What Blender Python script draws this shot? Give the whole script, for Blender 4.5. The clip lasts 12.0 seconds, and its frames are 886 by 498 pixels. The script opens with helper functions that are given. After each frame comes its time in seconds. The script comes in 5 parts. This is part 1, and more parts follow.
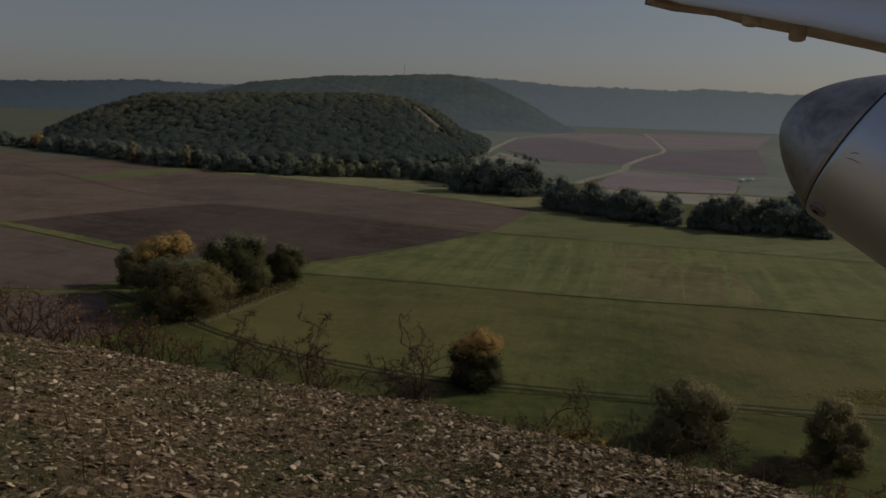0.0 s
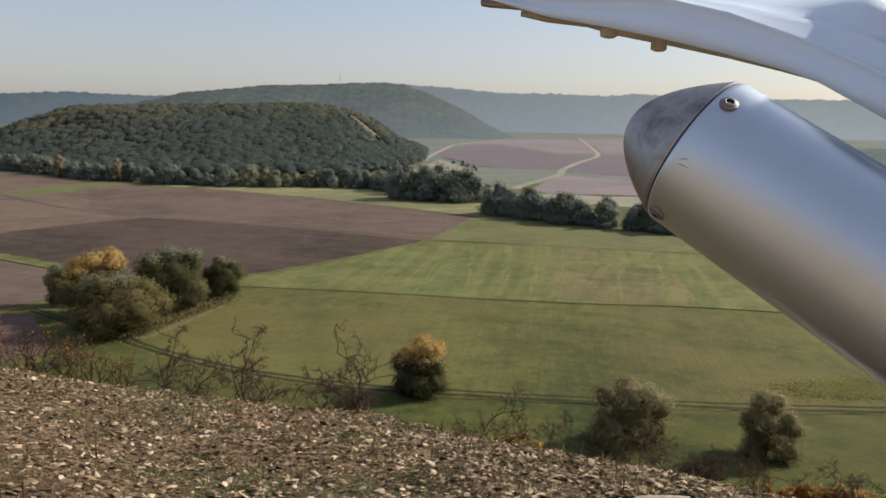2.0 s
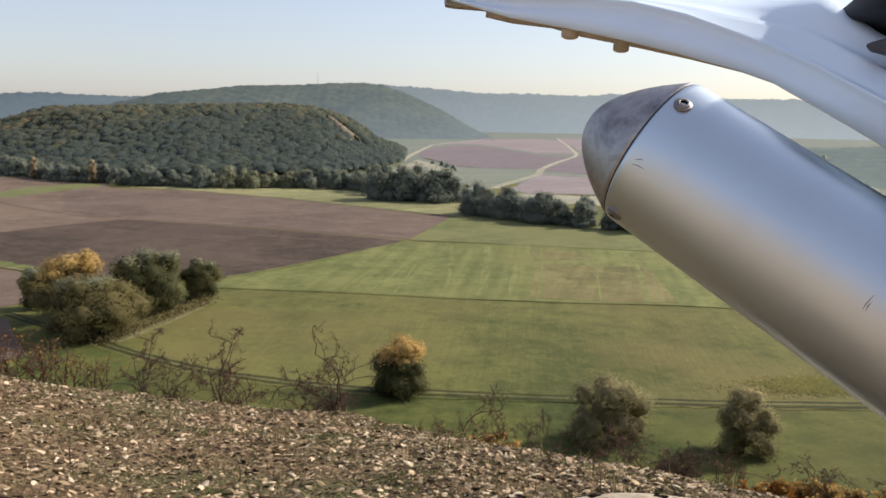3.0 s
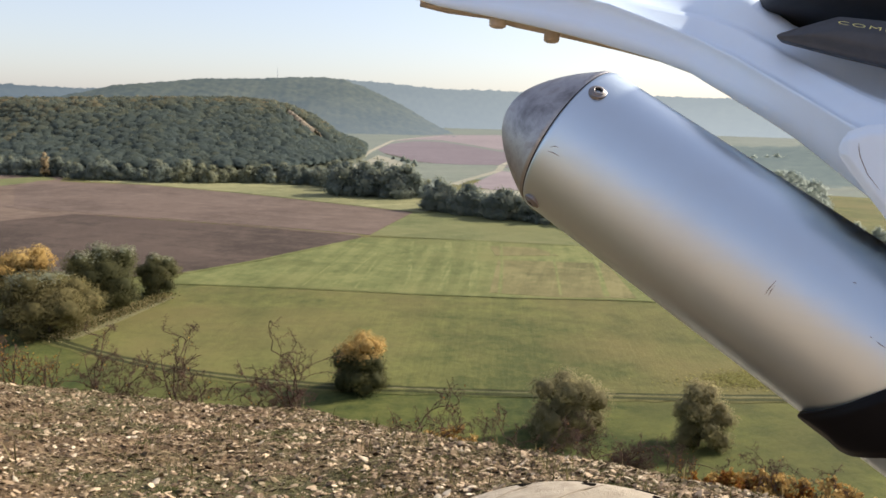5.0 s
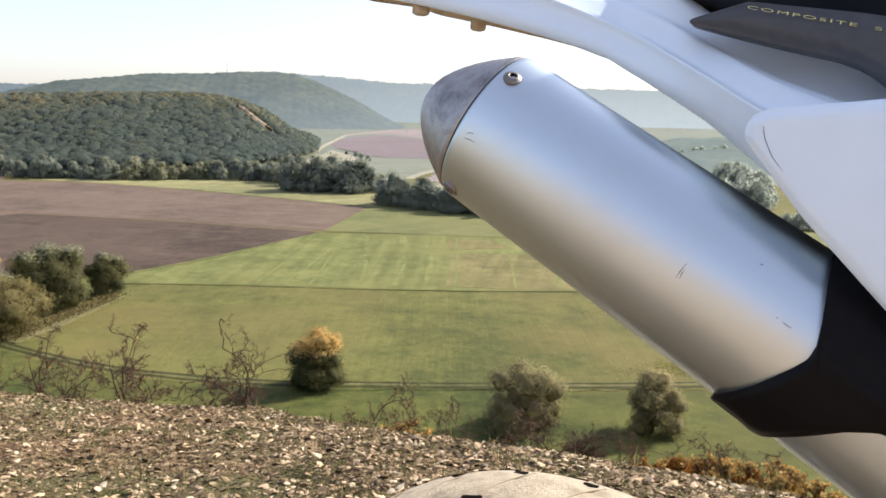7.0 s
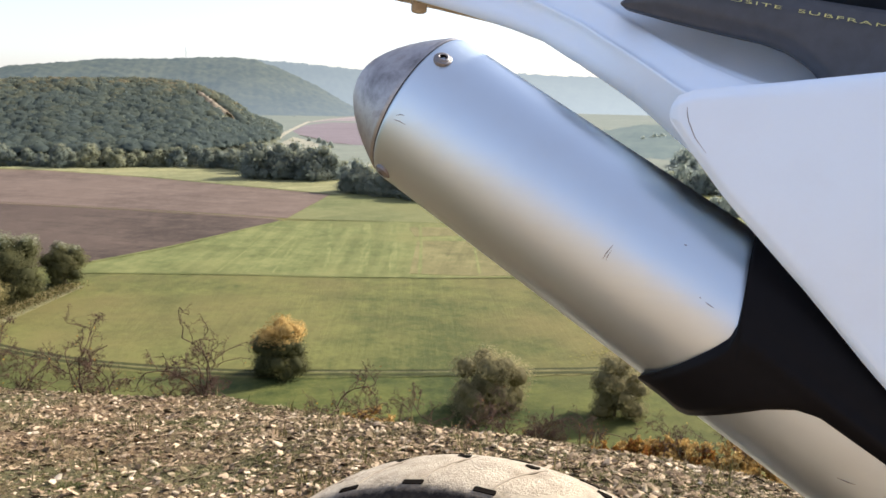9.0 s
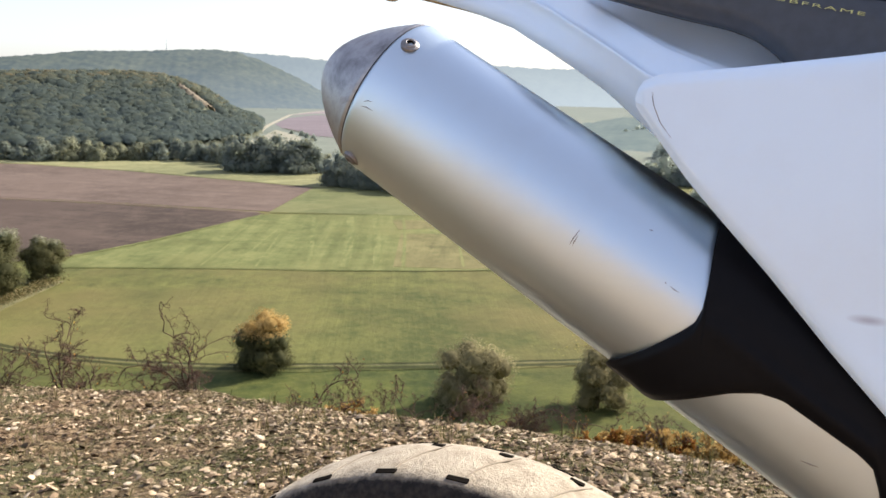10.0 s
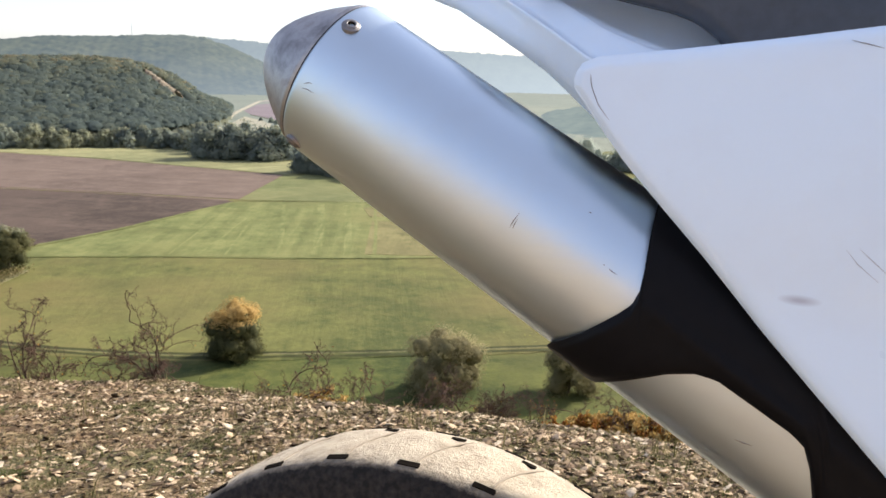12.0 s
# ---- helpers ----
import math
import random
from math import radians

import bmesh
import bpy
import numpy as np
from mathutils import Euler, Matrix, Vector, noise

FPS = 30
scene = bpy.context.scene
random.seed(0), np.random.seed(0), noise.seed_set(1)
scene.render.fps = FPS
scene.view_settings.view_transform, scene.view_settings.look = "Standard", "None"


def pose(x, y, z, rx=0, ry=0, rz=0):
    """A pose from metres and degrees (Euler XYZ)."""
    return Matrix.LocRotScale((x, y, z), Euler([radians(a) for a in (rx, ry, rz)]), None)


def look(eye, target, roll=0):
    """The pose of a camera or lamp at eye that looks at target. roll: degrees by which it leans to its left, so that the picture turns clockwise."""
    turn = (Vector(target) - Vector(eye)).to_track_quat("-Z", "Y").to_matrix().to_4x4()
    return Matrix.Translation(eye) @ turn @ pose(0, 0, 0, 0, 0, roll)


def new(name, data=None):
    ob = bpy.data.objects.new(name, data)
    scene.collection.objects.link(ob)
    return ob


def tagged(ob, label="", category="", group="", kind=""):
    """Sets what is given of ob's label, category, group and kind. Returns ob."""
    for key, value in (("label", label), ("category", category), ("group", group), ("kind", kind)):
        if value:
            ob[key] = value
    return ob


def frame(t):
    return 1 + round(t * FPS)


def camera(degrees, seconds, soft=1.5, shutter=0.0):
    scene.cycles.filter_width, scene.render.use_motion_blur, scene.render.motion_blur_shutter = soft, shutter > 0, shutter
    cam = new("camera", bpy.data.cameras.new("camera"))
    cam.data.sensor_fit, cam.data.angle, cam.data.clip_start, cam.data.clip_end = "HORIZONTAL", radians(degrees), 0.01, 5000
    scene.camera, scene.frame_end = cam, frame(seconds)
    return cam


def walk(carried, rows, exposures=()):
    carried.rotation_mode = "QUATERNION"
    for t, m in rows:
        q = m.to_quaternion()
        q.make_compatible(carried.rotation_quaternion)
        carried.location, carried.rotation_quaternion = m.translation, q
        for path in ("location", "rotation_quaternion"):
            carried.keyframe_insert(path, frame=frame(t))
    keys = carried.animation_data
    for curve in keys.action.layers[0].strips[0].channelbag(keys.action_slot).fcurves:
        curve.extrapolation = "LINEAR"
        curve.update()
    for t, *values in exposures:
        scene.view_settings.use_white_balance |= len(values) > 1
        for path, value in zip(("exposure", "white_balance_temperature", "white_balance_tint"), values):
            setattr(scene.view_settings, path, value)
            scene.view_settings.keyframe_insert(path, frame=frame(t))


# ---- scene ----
cam = camera(57.8, 12.0)
cam.data.dof.use_dof, cam.data.dof.focus_distance, cam.data.dof.aperture_fstop = True, 0.68, 30.0
ROWS = [
    (0, 0.0000, 0.0000, 1.0000, 80.19, -1.97, 0.34),
    (0.5, 0.0185, -0.0045, 1.0015, 80.41, -1.81, -1.09),
    (1, 0.0360, -0.0085, 1.0025, 80.58, -1.56, -2.25),
    (1.5, 0.0490, -0.0090, 1.0045, 80.72, -1.30, -3.26),
    (2, 0.0610, -0.0126, 1.0051, 80.85, -1.09, -4.12),
    (2.5, 0.0696, -0.0115, 1.0069, 80.92, -0.95, -4.92),
    (3, 0.0758, -0.0145, 1.0061, 80.89, -0.98, -5.63),
    (5, 0.1074, -0.0160, 1.0000, 80.65, -1.51, -8.37),
    (5.5, 0.1145, -0.0138, 0.9991, 80.57, -1.49, -9.16),
    (6, 0.1212, -0.0122, 0.9977, 80.49, -1.39, -9.98),
    (6.5, 0.1301, -0.0128, 0.9970, 80.40, -1.29, -10.81),
    (7, 0.1350, -0.0137, 0.9956, 80.31, -1.14, -11.67),
    (9, 0.1576, -0.0156, 0.9927, 79.44, -1.24, -14.26),
    (9.5, 0.1619, -0.0153, 0.9909, 79.17, -1.14, -14.86),
    (10, 0.1682, -0.0169, 0.9885, 78.96, -1.23, -15.45),
    (10.5, 0.1734, -0.0170, 0.9878, 78.74, -1.20, -16.06),
    (11, 0.1767, -0.0192, 0.9873, 78.51, -1.28, -16.61),
    (11.5, 0.1815, -0.0202, 0.9870, 78.29, -1.36, -17.09),
    (12, 0.1874, -0.0199, 0.9860, 78.09, -1.37, -17.50),
]
EXPOSURES = [(t, stops, 6300.0 if t < 8 else 6150.0, 12.5) for t, stops in ((0.0, -1.67), (0.5, -1.08), (1.0, -0.59), (1.5, -0.21), (2.0, 0.07), (2.5, 0.29), (3.0, 0.46), (5.0, 0.66), (5.5, 0.66), (6.0, 0.72), (6.5, 0.82), (7.0, 1.01), (9.0, 1.05), (10.5, 1.03), (11.0, 0.95), (11.5, 0.95), (12.0, 1.05))]
walk(cam, [(t, pose(x, y, z, rx, ry, rz)) for t, x, y, z, rx, ry, rz in ROWS], EXPOSURES)

# ---- sky and sun ----
SUN_AZ, SUN_EL = 71.0, 33.0      # degrees: azimuth clockwise from +y, height over the horizon
world = bpy.data.worlds.new("sky")
scene.world = world
world.use_nodes = True
wn = world.node_tree
sky = wn.nodes.new("ShaderNodeTexSky")
sky.sky_type = "NISHITA"
sky.sun_disc = False
sky.sun_elevation, sky.sun_rotation = radians(SUN_EL), radians(SUN_AZ)
sky.air_density, sky.dust_density, sky.ozone_density = 1.0, 1.3, 1.3
bg = wn.nodes["Background"]
bg.inputs["Strength"].default_value = 0.123
mist = wn.nodes.new("ShaderNodeMix")      # an even veil of autumn haze under the blue
mist.data_type = "RGBA"
mist.inputs[0].default_value = 0.36
mist.inputs[7].default_value = (4.2, 3.9, 4.2, 1)
wn.links.new(sky.outputs[0], mist.inputs[6])
wn.links.new(mist.outputs[2], bg.inputs["Color"])
sun_data = bpy.data.lights.new("sun", "SUN")
sun_data.energy, sun_data.angle, sun_data.color = 4.9, radians(2.2), (1.0, 0.9, 0.74)
sun = new("sun", sun_data)
sd = Vector((math.sin(radians(SUN_AZ)) * math.cos(radians(SUN_EL)), math.cos(radians(SUN_AZ)) * math.cos(radians(SUN_EL)), math.sin(radians(SUN_EL))))
sun.matrix_world = look(sd * 50, (0, 0, 0))


# ---- materials ----
VALLEY = -45.0      # height of the valley floor under the hilltop


class Mat:
    """Short hand for node materials."""

    def __init__(self, name, rough=0.8, metal=0.0, spec=0.5):
        self.m = bpy.data.materials.new(name)
        self.m.use_nodes = True
        self.t = self.m.node_tree
        self.b = self.t.nodes["Principled BSDF"]
        self.b.inputs["Roughness"].default_value = rough
        self.b.inputs["Metallic"].default_value = metal
        self.b.inputs["Specular IOR Level"].default_value = spec
        tc = self.t.nodes.new("ShaderNodeTexCoord")
        self.coord = tc.outputs["Object"]

    def node(self, kind, **ins):
        n = self.t.nodes.new(kind)
        for k, v in ins.items():
            self.put(n.inputs[k.replace("_", " ")], v)
        return n

    def put(self, socket, v):
        if isinstance(v, bpy.types.NodeSocket):
            self.t.links.new(v, socket)
        else:
            socket.default_value = v

    def scaled(self, s):
        n = self.t.nodes.new("ShaderNodeMapping")
        n.inputs["Scale"].default_value = s
        self.t.links.new(self.coord, n.inputs["Vector"])
        return n.outputs[0]

    def noise(self, scale, detail=4.0, rough=0.55, vec=None, dist=0.0):
        n = self.node("ShaderNodeTexNoise", Scale=scale, Detail=detail, Roughness=rough, Distortion=dist)
        self.t.links.new(vec or self.coord, n.inputs["Vector"])
        return n.outputs["Fac"]

    def voronoi(self, scale, vec=None, out="Color"):
        n = self.node("ShaderNodeTexVoronoi", Scale=scale)
        self.t.links.new(vec or self.coord, n.inputs["Vector"])
        return n.outputs[out]

    def ramp(self, fac, stops):
        n = self.node("ShaderNodeValToRGB", Fac=fac)
        e = n.color_ramp.elements
        while len(e) < len(stops):
            e.new(0.5)
        for el, (p, c) in zip(e, stops):
            el.position = p
            el.color = (*c, 1.0) if len(c) == 3 else c
        return n.outputs["Color"]

    def mix(self, fac, a, b, mode="MIX"):
        n = self.t.nodes.new("ShaderNodeMix")
        n.data_type, n.blend_type = "RGBA", mode
        for s, v in ((n.inputs[0], fac), (n.inputs[6], a), (n.inputs[7], b)):
            self.put(s, (*v, 1.0) if isinstance(v, tuple) and len(v) == 3 else v)
        return n.outputs[2]

    def maths(self, op, a, b=0.0):
        n = self.t.nodes.new("ShaderNodeMath")
        n.operation = op
        self.put(n.inputs[0], a)
        self.put(n.inputs[1], b)
        return n.outputs[0]

    def island(self):
        return self.t.nodes.new("ShaderNodeNewGeometry").outputs["Random Per Island"]

    def attr(self, name):
        n = self.t.nodes.new("ShaderNodeAttribute")
        n.attribute_name = name
        return n.outputs["Fac"]

    def obj(self):
        return self.t.nodes.new("ShaderNodeObjectInfo").outputs["Random"]

    def color(self, c):
        self.put(self.b.inputs["Base Color"], (*c, 1.0) if isinstance(c, tuple) and len(c) == 3 else c)
        return self

    def rough(self, r):
        self.put(self.b.inputs["Roughness"], r)
        return self

    def bump(self, h, strength=0.5, distance=0.01):
        n = self.node("ShaderNodeBump", Strength=strength, Distance=distance, Height=h)
        self.t.links.new(n.outputs[0], self.b.inputs["Normal"])
        return self


def m_gravel():
    a = Mat("stony_ground", 0.95, spec=0.2)
    patch = a.noise(0.9, 5)
    fine = a.noise(38, 6, 0.7)
    vor = a.voronoi(26)
    soil = a.ramp(fine, [(0.3, (0.03, 0.018, 0.008)), (0.5, (0.115, 0.072, 0.036)), (0.7, (0.33, 0.225, 0.12))])
    chips = a.ramp(vor, [(0.1, (0.045, 0.027, 0.013)), (0.6, (0.19, 0.125, 0.066)), (0.95, (0.55, 0.41, 0.25))])
    c = a.mix(0.5, soil, chips)
    moss = a.ramp(patch, [(0.44, (0, 0, 0)), (0.6, (1, 1, 1))])
    c = a.mix(a.maths("MULTIPLY", moss, 0.75), c, a.mix(fine, (0.035, 0.04, 0.012), (0.13, 0.13, 0.05)))
    sep = a.t.nodes.new("ShaderNodeSeparateXYZ")     # pale tan towards -y, added out of sight for the silencer to mirror
    a.t.links.new(a.coord, sep.inputs[0])
    worn = a.maths("ADD", a.maths("MULTIPLY", sep.outputs[1], -0.28), a.maths("MULTIPLY", a.noise(1.3, 6, 0.65), 1.6))
    worn = a.ramp(worn, [(0.55, (0, 0, 0)), (1.0, (0.9, 0.9, 0.9))])
    c = a.mix(worn, c, a.mix(fine, (0.34, 0.235, 0.15), (0.67, 0.495, 0.335)))
    a.color(c).bump(a.maths("ADD", fine, a.voronoi(26, out="Distance")), 1.0, 0.03)
    return a.m


def m_stone():
    a = Mat("limestone", 0.92, spec=0.25)
    r = a.island()
    c = a.ramp(r, [(0.0, (0.03, 0.019, 0.01)), (0.34, (0.12, 0.078, 0.042)), (0.6, (0.42, 0.3, 0.18)), (0.86, (0.8, 0.61, 0.39)), (1.0, (0.88, 0.75, 0.54))])
    moss = a.ramp(a.noise(2.6, 6, 0.65, dist=0.6), [(0.5, (0, 0, 0)), (0.62, (0.85, 0.85, 0.85))])
    c = a.mix(a.maths("MULTIPLY", a.noise(60, 4), 0.6), c, (0.1, 0.068, 0.04))
    a.color(a.mix(moss, c, a.mix(r, (0.05, 0.036, 0.018), (0.15, 0.115, 0.055)))).bump(a.noise(90, 3), 0.5, 0.004)
    return a.m


def m_stone_single():
    a = Mat("limestone_chip", 0.92, spec=0.25)
    c = a.ramp(a.obj(), [(0.0, (0.15, 0.095, 0.052)), (0.45, (0.3, 0.21, 0.122)), (0.8, (0.46, 0.35, 0.22)), (1.0, (0.66, 0.54, 0.38))])
    a.color(a.mix(a.maths("MULTIPLY", a.noise(60, 4), 0.6), c, (0.13, 0.1, 0.07))).bump(a.noise(90, 3), 0.5, 0.004)
    return a.m


def m_field(name, dark, light, hue, furrow, rot, furrow_amount, big=0.012, spots=0.5):
    """A field: soft large patches, blotches, fine grain and faint working lines at the given heading."""
    a = Mat(name, 0.95, spec=0.15)
    mp = a.t.nodes.new("ShaderNodeMapping")
    mp.inputs["Rotation"].default_value = (0, 0, radians(rot))
    a.t.links.new(a.coord, mp.inputs["Vector"])
    st = a.t.nodes.new("ShaderNodeMapping")
    st.inputs["Scale"].default_value = (1.0, 0.05, 1.0)
    a.t.links.new(mp.outputs[0], st.inputs["Vector"])
    lines = a.noise(furrow, 4, 0.65, st.outputs[0])
    patch = a.noise(big, 6, 0.62, dist=0.4)
    mid = a.noise(0.09, 6, 0.68)
    fine = a.noise(1.1, 5, 0.72)
    f = a.maths("ADD", a.maths("MULTIPLY", patch, 0.42), a.maths("MULTIPLY", mid, 0.36))
    f = a.maths("ADD", f, a.maths("MULTIPLY", fine, 0.2))
    f = a.maths("ADD", f, a.maths("MULTIPLY", lines, furrow_amount))
    f = a.maths("ADD", f, a.maths("MULTIPLY", a.noise(0.35, 5, 0.72), 0.24))
    mean = 0.5 * (1.22 + furrow_amount)
    c = a.ramp(f, [(mean - 0.085, dark), (mean + 0.085, light)])
    c = a.mix(a.ramp(a.noise(0.02, 5, 0.65), [(0.45, (0, 0, 0)), (0.72, (1, 1, 1))]), c, hue)
    bare = a.ramp(a.noise(0.055, 7, 0.72, dist=0.8), [(0.5, (0, 0, 0)), (0.66, (spots, spots, spots))])
    c = a.mix(bare, c, tuple(0.55 * d + 0.45 * h for d, h in zip(dark, hue)))
    pale = a.ramp(a.noise(0.13, 6, 0.7, dist=0.5), [(0.56, (0, 0, 0)), (0.72, (spots, spots, spots))])
    c = a.mix(pale, c, tuple(0.35 * h + 0.65 * l for l, h in zip(light, hue)))
    a.color(c).bump(a.maths("ADD", fine, lines), 0.5, 0.25)
    return a.m


def m_leaf(name, ramp, attr=False, rough=0.7, through_light=0.35):
    a = Mat(name, rough, spec=0.1)
    r = a.island()
    if attr:
        r = a.maths("ADD", a.maths("MULTIPLY", r, 0.16), a.maths("MULTIPLY", a.attr("tone"), 0.84))
    a.color(a.ramp(r, ramp))
    tr = a.t.nodes.new("ShaderNodeBsdfTranslucent")
    a.t.links.new(a.b.inputs["Base Color"].links[0].from_socket, tr.inputs["Color"])
    ms = a.t.nodes.new("ShaderNodeMixShader")
    ms.inputs[0].default_value = through_light
    out = a.t.nodes["Material Output"]
    a.t.links.new(a.b.outputs[0], ms.inputs[1])
    a.t.links.new(tr.outputs[0], ms.inputs[2])
    a.t.links.new(ms.outputs[0], out.inputs["Surface"])
    return a.m


def m_bark(name, c1, c2):
    a = Mat(name, 0.9, spec=0.2)
    n = a.noise(9, 5, vec=a.scaled((1, 1, 0.25)))
    a.color(a.ramp(n, [(0.3, c1), (0.7, c2)])).bump(n, 0.7, 0.02)
    return a.m


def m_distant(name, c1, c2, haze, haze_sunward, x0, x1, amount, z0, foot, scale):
    """Wooded or tilled country kilometres off, a backdrop with the day's mist painted on: its surface glows in the
    mist's colour.
    The glow is paler towards the sun, between x0 and x1, and stronger by foot below the height z0."""
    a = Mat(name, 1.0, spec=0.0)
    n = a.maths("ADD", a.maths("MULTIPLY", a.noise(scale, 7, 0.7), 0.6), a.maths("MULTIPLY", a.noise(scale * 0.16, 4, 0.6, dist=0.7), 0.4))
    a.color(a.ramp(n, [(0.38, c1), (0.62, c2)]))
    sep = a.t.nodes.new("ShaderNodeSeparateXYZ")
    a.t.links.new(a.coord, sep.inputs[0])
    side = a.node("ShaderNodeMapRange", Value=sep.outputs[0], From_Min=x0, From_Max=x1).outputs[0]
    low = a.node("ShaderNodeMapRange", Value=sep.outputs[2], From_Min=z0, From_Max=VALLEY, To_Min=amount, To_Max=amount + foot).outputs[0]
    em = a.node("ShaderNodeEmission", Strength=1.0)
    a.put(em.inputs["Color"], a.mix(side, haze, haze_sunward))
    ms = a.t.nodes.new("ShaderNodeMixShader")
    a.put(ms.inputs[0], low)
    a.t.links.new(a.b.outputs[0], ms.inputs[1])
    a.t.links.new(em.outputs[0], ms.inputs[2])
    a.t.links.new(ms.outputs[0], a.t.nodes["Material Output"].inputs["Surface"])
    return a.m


def m_white_plastic():
    a = Mat("white_plastic", 0.32, spec=0.45)
    dust = a.noise(14, 6, 0.6)
    smear = a.noise(5, 5, 0.6, a.scaled((1.0, 1.0, 3.0)), 0.8)
    c = a.mix(a.ramp(dust, [(0.45, (0, 0, 0)), (0.8, (0.35, 0.35, 0.35))]), (0.73, 0.865, 0.985), (0.66, 0.73, 0.79))
    c = a.mix(a.ramp(smear, [(0.66, (0, 0, 0)), (0.8, (0.3, 0.3, 0.3))]), c, (0.42, 0.4, 0.4))
    spot = a.t.nodes.new("ShaderNodeVectorMath")     # an oily smudge on the side panel
    spot.operation = "DISTANCE"
    a.t.links.new(a.scaled((0.45, 0.0, 1.6)), spot.inputs[0])
    spot.inputs[1].default_value = (0.303 * 0.45, 0.0, 0.857 * 1.6)
    mr = a.node("ShaderNodeMapRange", Value=spot.outputs["Value"], From_Min=0.005, From_Max=0.001, To_Min=0.0, To_Max=0.6)
    c = a.mix(mr.outputs[0], c, (0.3, 0.3, 0.36))
    a.color(c).rough(a.ramp(smear, [(0.3, (0.25, 0.25, 0.25)), (0.8, (0.5, 0.5, 0.5))])).bump(a.noise(300, 2), 0.06, 0.001)
    return a.m


def m_underside():
    a = Mat("dusty_plastic", 0.8, spec=0.2)
    a.color(a.ramp(a.noise(40, 6, 0.65), [(0.3, (0.36, 0.315, 0.25)), (0.7, (0.62, 0.56, 0.47))])).bump(a.noise(120, 4), 0.3, 0.002)
    return a.m


def m_aluminium():
    a = Mat("brushed_aluminium", 0.36, 1.0)
    brush = a.noise(260, 3, 0.6, a.scaled((0.06, 1.0, 1.0)))
    grime = a.noise(9, 5, 0.6)
    c = a.mix(a.ramp(grime, [(0.5, (0, 0, 0)), (0.85, (0.5, 0.5, 0.5))]), (0.585, 0.68, 0.745), (0.52, 0.55, 0.565))
    a.color(c).rough(a.ramp(a.maths("ADD", a.maths("MULTIPLY", brush, 0.5), a.maths("MULTIPLY", grime, 0.5)), [(0.3, (0.33, 0.33, 0.33)), (0.7, (0.42, 0.42, 0.42))]))
    a.bump(brush, 0.05, 0.001)
    return a.m


def m_heat_steel():
    a = Mat("stained_steel", 0.4, 1.0)
    n = a.noise(34, 7, 0.66, dist=0.35)
    a.color(a.ramp(n, [(0.3, (0.17, 0.165, 0.163)), (0.42, (0.3, 0.295, 0.295)), (0.52, (0.41, 0.405, 0.405)), (0.62, (0.34, 0.325, 0.315)), (0.74, (0.18, 0.165, 0.155))]))
    a.rough(a.ramp(n, [(0.3, (0.35, 0.35, 0.35)), (0.7, (0.55, 0.55, 0.55))])).bump(a.noise(90, 4), 0.15, 0.001)
    return a.m


def m_plain(name, c, rough, metal=0.0, spec=0.5, grain=120, var=0.35):
    a = Mat(name, rough, metal, spec)
    n = a.noise(grain, 4)
    a.color(a.mix(n, tuple(v * (1 - var) for v in c), tuple(min(1, v * (1 + var)) for v in c))).bump(n, 0.08, 0.001)
    return a.m


def m_tyre():
    a = Mat("dusty_rubber", 0.85, spec=0.25)
    sep = a.t.nodes.new("ShaderNodeSeparateXYZ")
    a.t.links.new(a.coord, sep.inputs[0])
    rad = a.maths("SQRT", a.maths("ADD", a.maths("POWER", sep.outputs[0], 2.0), a.maths("POWER", sep.outputs[2], 2.0)))
    rad = a.maths("ADD", rad, a.maths("MULTIPLY", a.maths("SUBTRACT", a.noise(70, 7, 0.75), 0.5), 0.013))
    # pale dust on the tread; the dark flank below also holds painted shade
    mr = a.node("ShaderNodeMapRange", Value=rad, From_Min=0.3405, From_Max=0.3478)
    dust = a.ramp(a.noise(45, 6, 0.65), [(0.3, (0.3, 0.25, 0.18)), (0.5, (0.42, 0.357, 0.268)), (0.75, (0.52, 0.45, 0.345))])
    rub = a.ramp(a.noise(150, 4), [(0.4, (0.018, 0.0175, 0.017)), (0.8, (0.065, 0.057, 0.048))])
    a.color(a.mix(mr.outputs[0], rub, dust)).bump(a.maths("ADD", a.noise(260, 6, 0.8), a.maths("MULTIPLY", a.voronoi(240, out="Distance"), -0.5)), 0.7, 0.003)
    return a.m
GRAVEL, STONE, STONE1 = m_gravel(), m_stone(), m_stone_single()
MEADOW = m_field("meadow_grass", (0.056, 0.066, 0.018), (0.138, 0.136, 0.04), (0.142, 0.118, 0.042), 0.5, 12, 0.14, 0.012, 0.55)
LOWMEAD = m_field("rich_meadow_grass", (0.03, 0.044, 0.01), (0.105, 0.112, 0.027), (0.1, 0.094, 0.028), 0.5, 80, 0.1, 0.05, 0.7)
MEADOW2 = m_field("mown_grass", (0.085, 0.1, 0.03), (0.175, 0.182, 0.064), (0.155, 0.148, 0.052), 0.25, 14, 0.34)
# its cool tint carries a little painted haze
FARMEAD = m_field("cool_meadow", (0.095, 0.108, 0.04), (0.175, 0.18, 0.075), (0.15, 0.148, 0.06), 0.25, 60, 0.3)
MOWN = m_field("dry_mown_grass", (0.1, 0.115, 0.036), (0.187, 0.194, 0.07), (0.16, 0.16, 0.055), 0.6, 14, 0.5, 0.2)
PATCHY = m_field("patchy_grass", (0.1, 0.095, 0.036), (0.2, 0.178, 0.074), (0.155, 0.135, 0.055), 0.3, 20, 0.35, 0.05, 0.7)
PALE = m_field("pale_meadow", (0.14, 0.145, 0.065), (0.3, 0.285, 0.14), (0.22, 0.205, 0.1), 0.3, 70, 0.3)
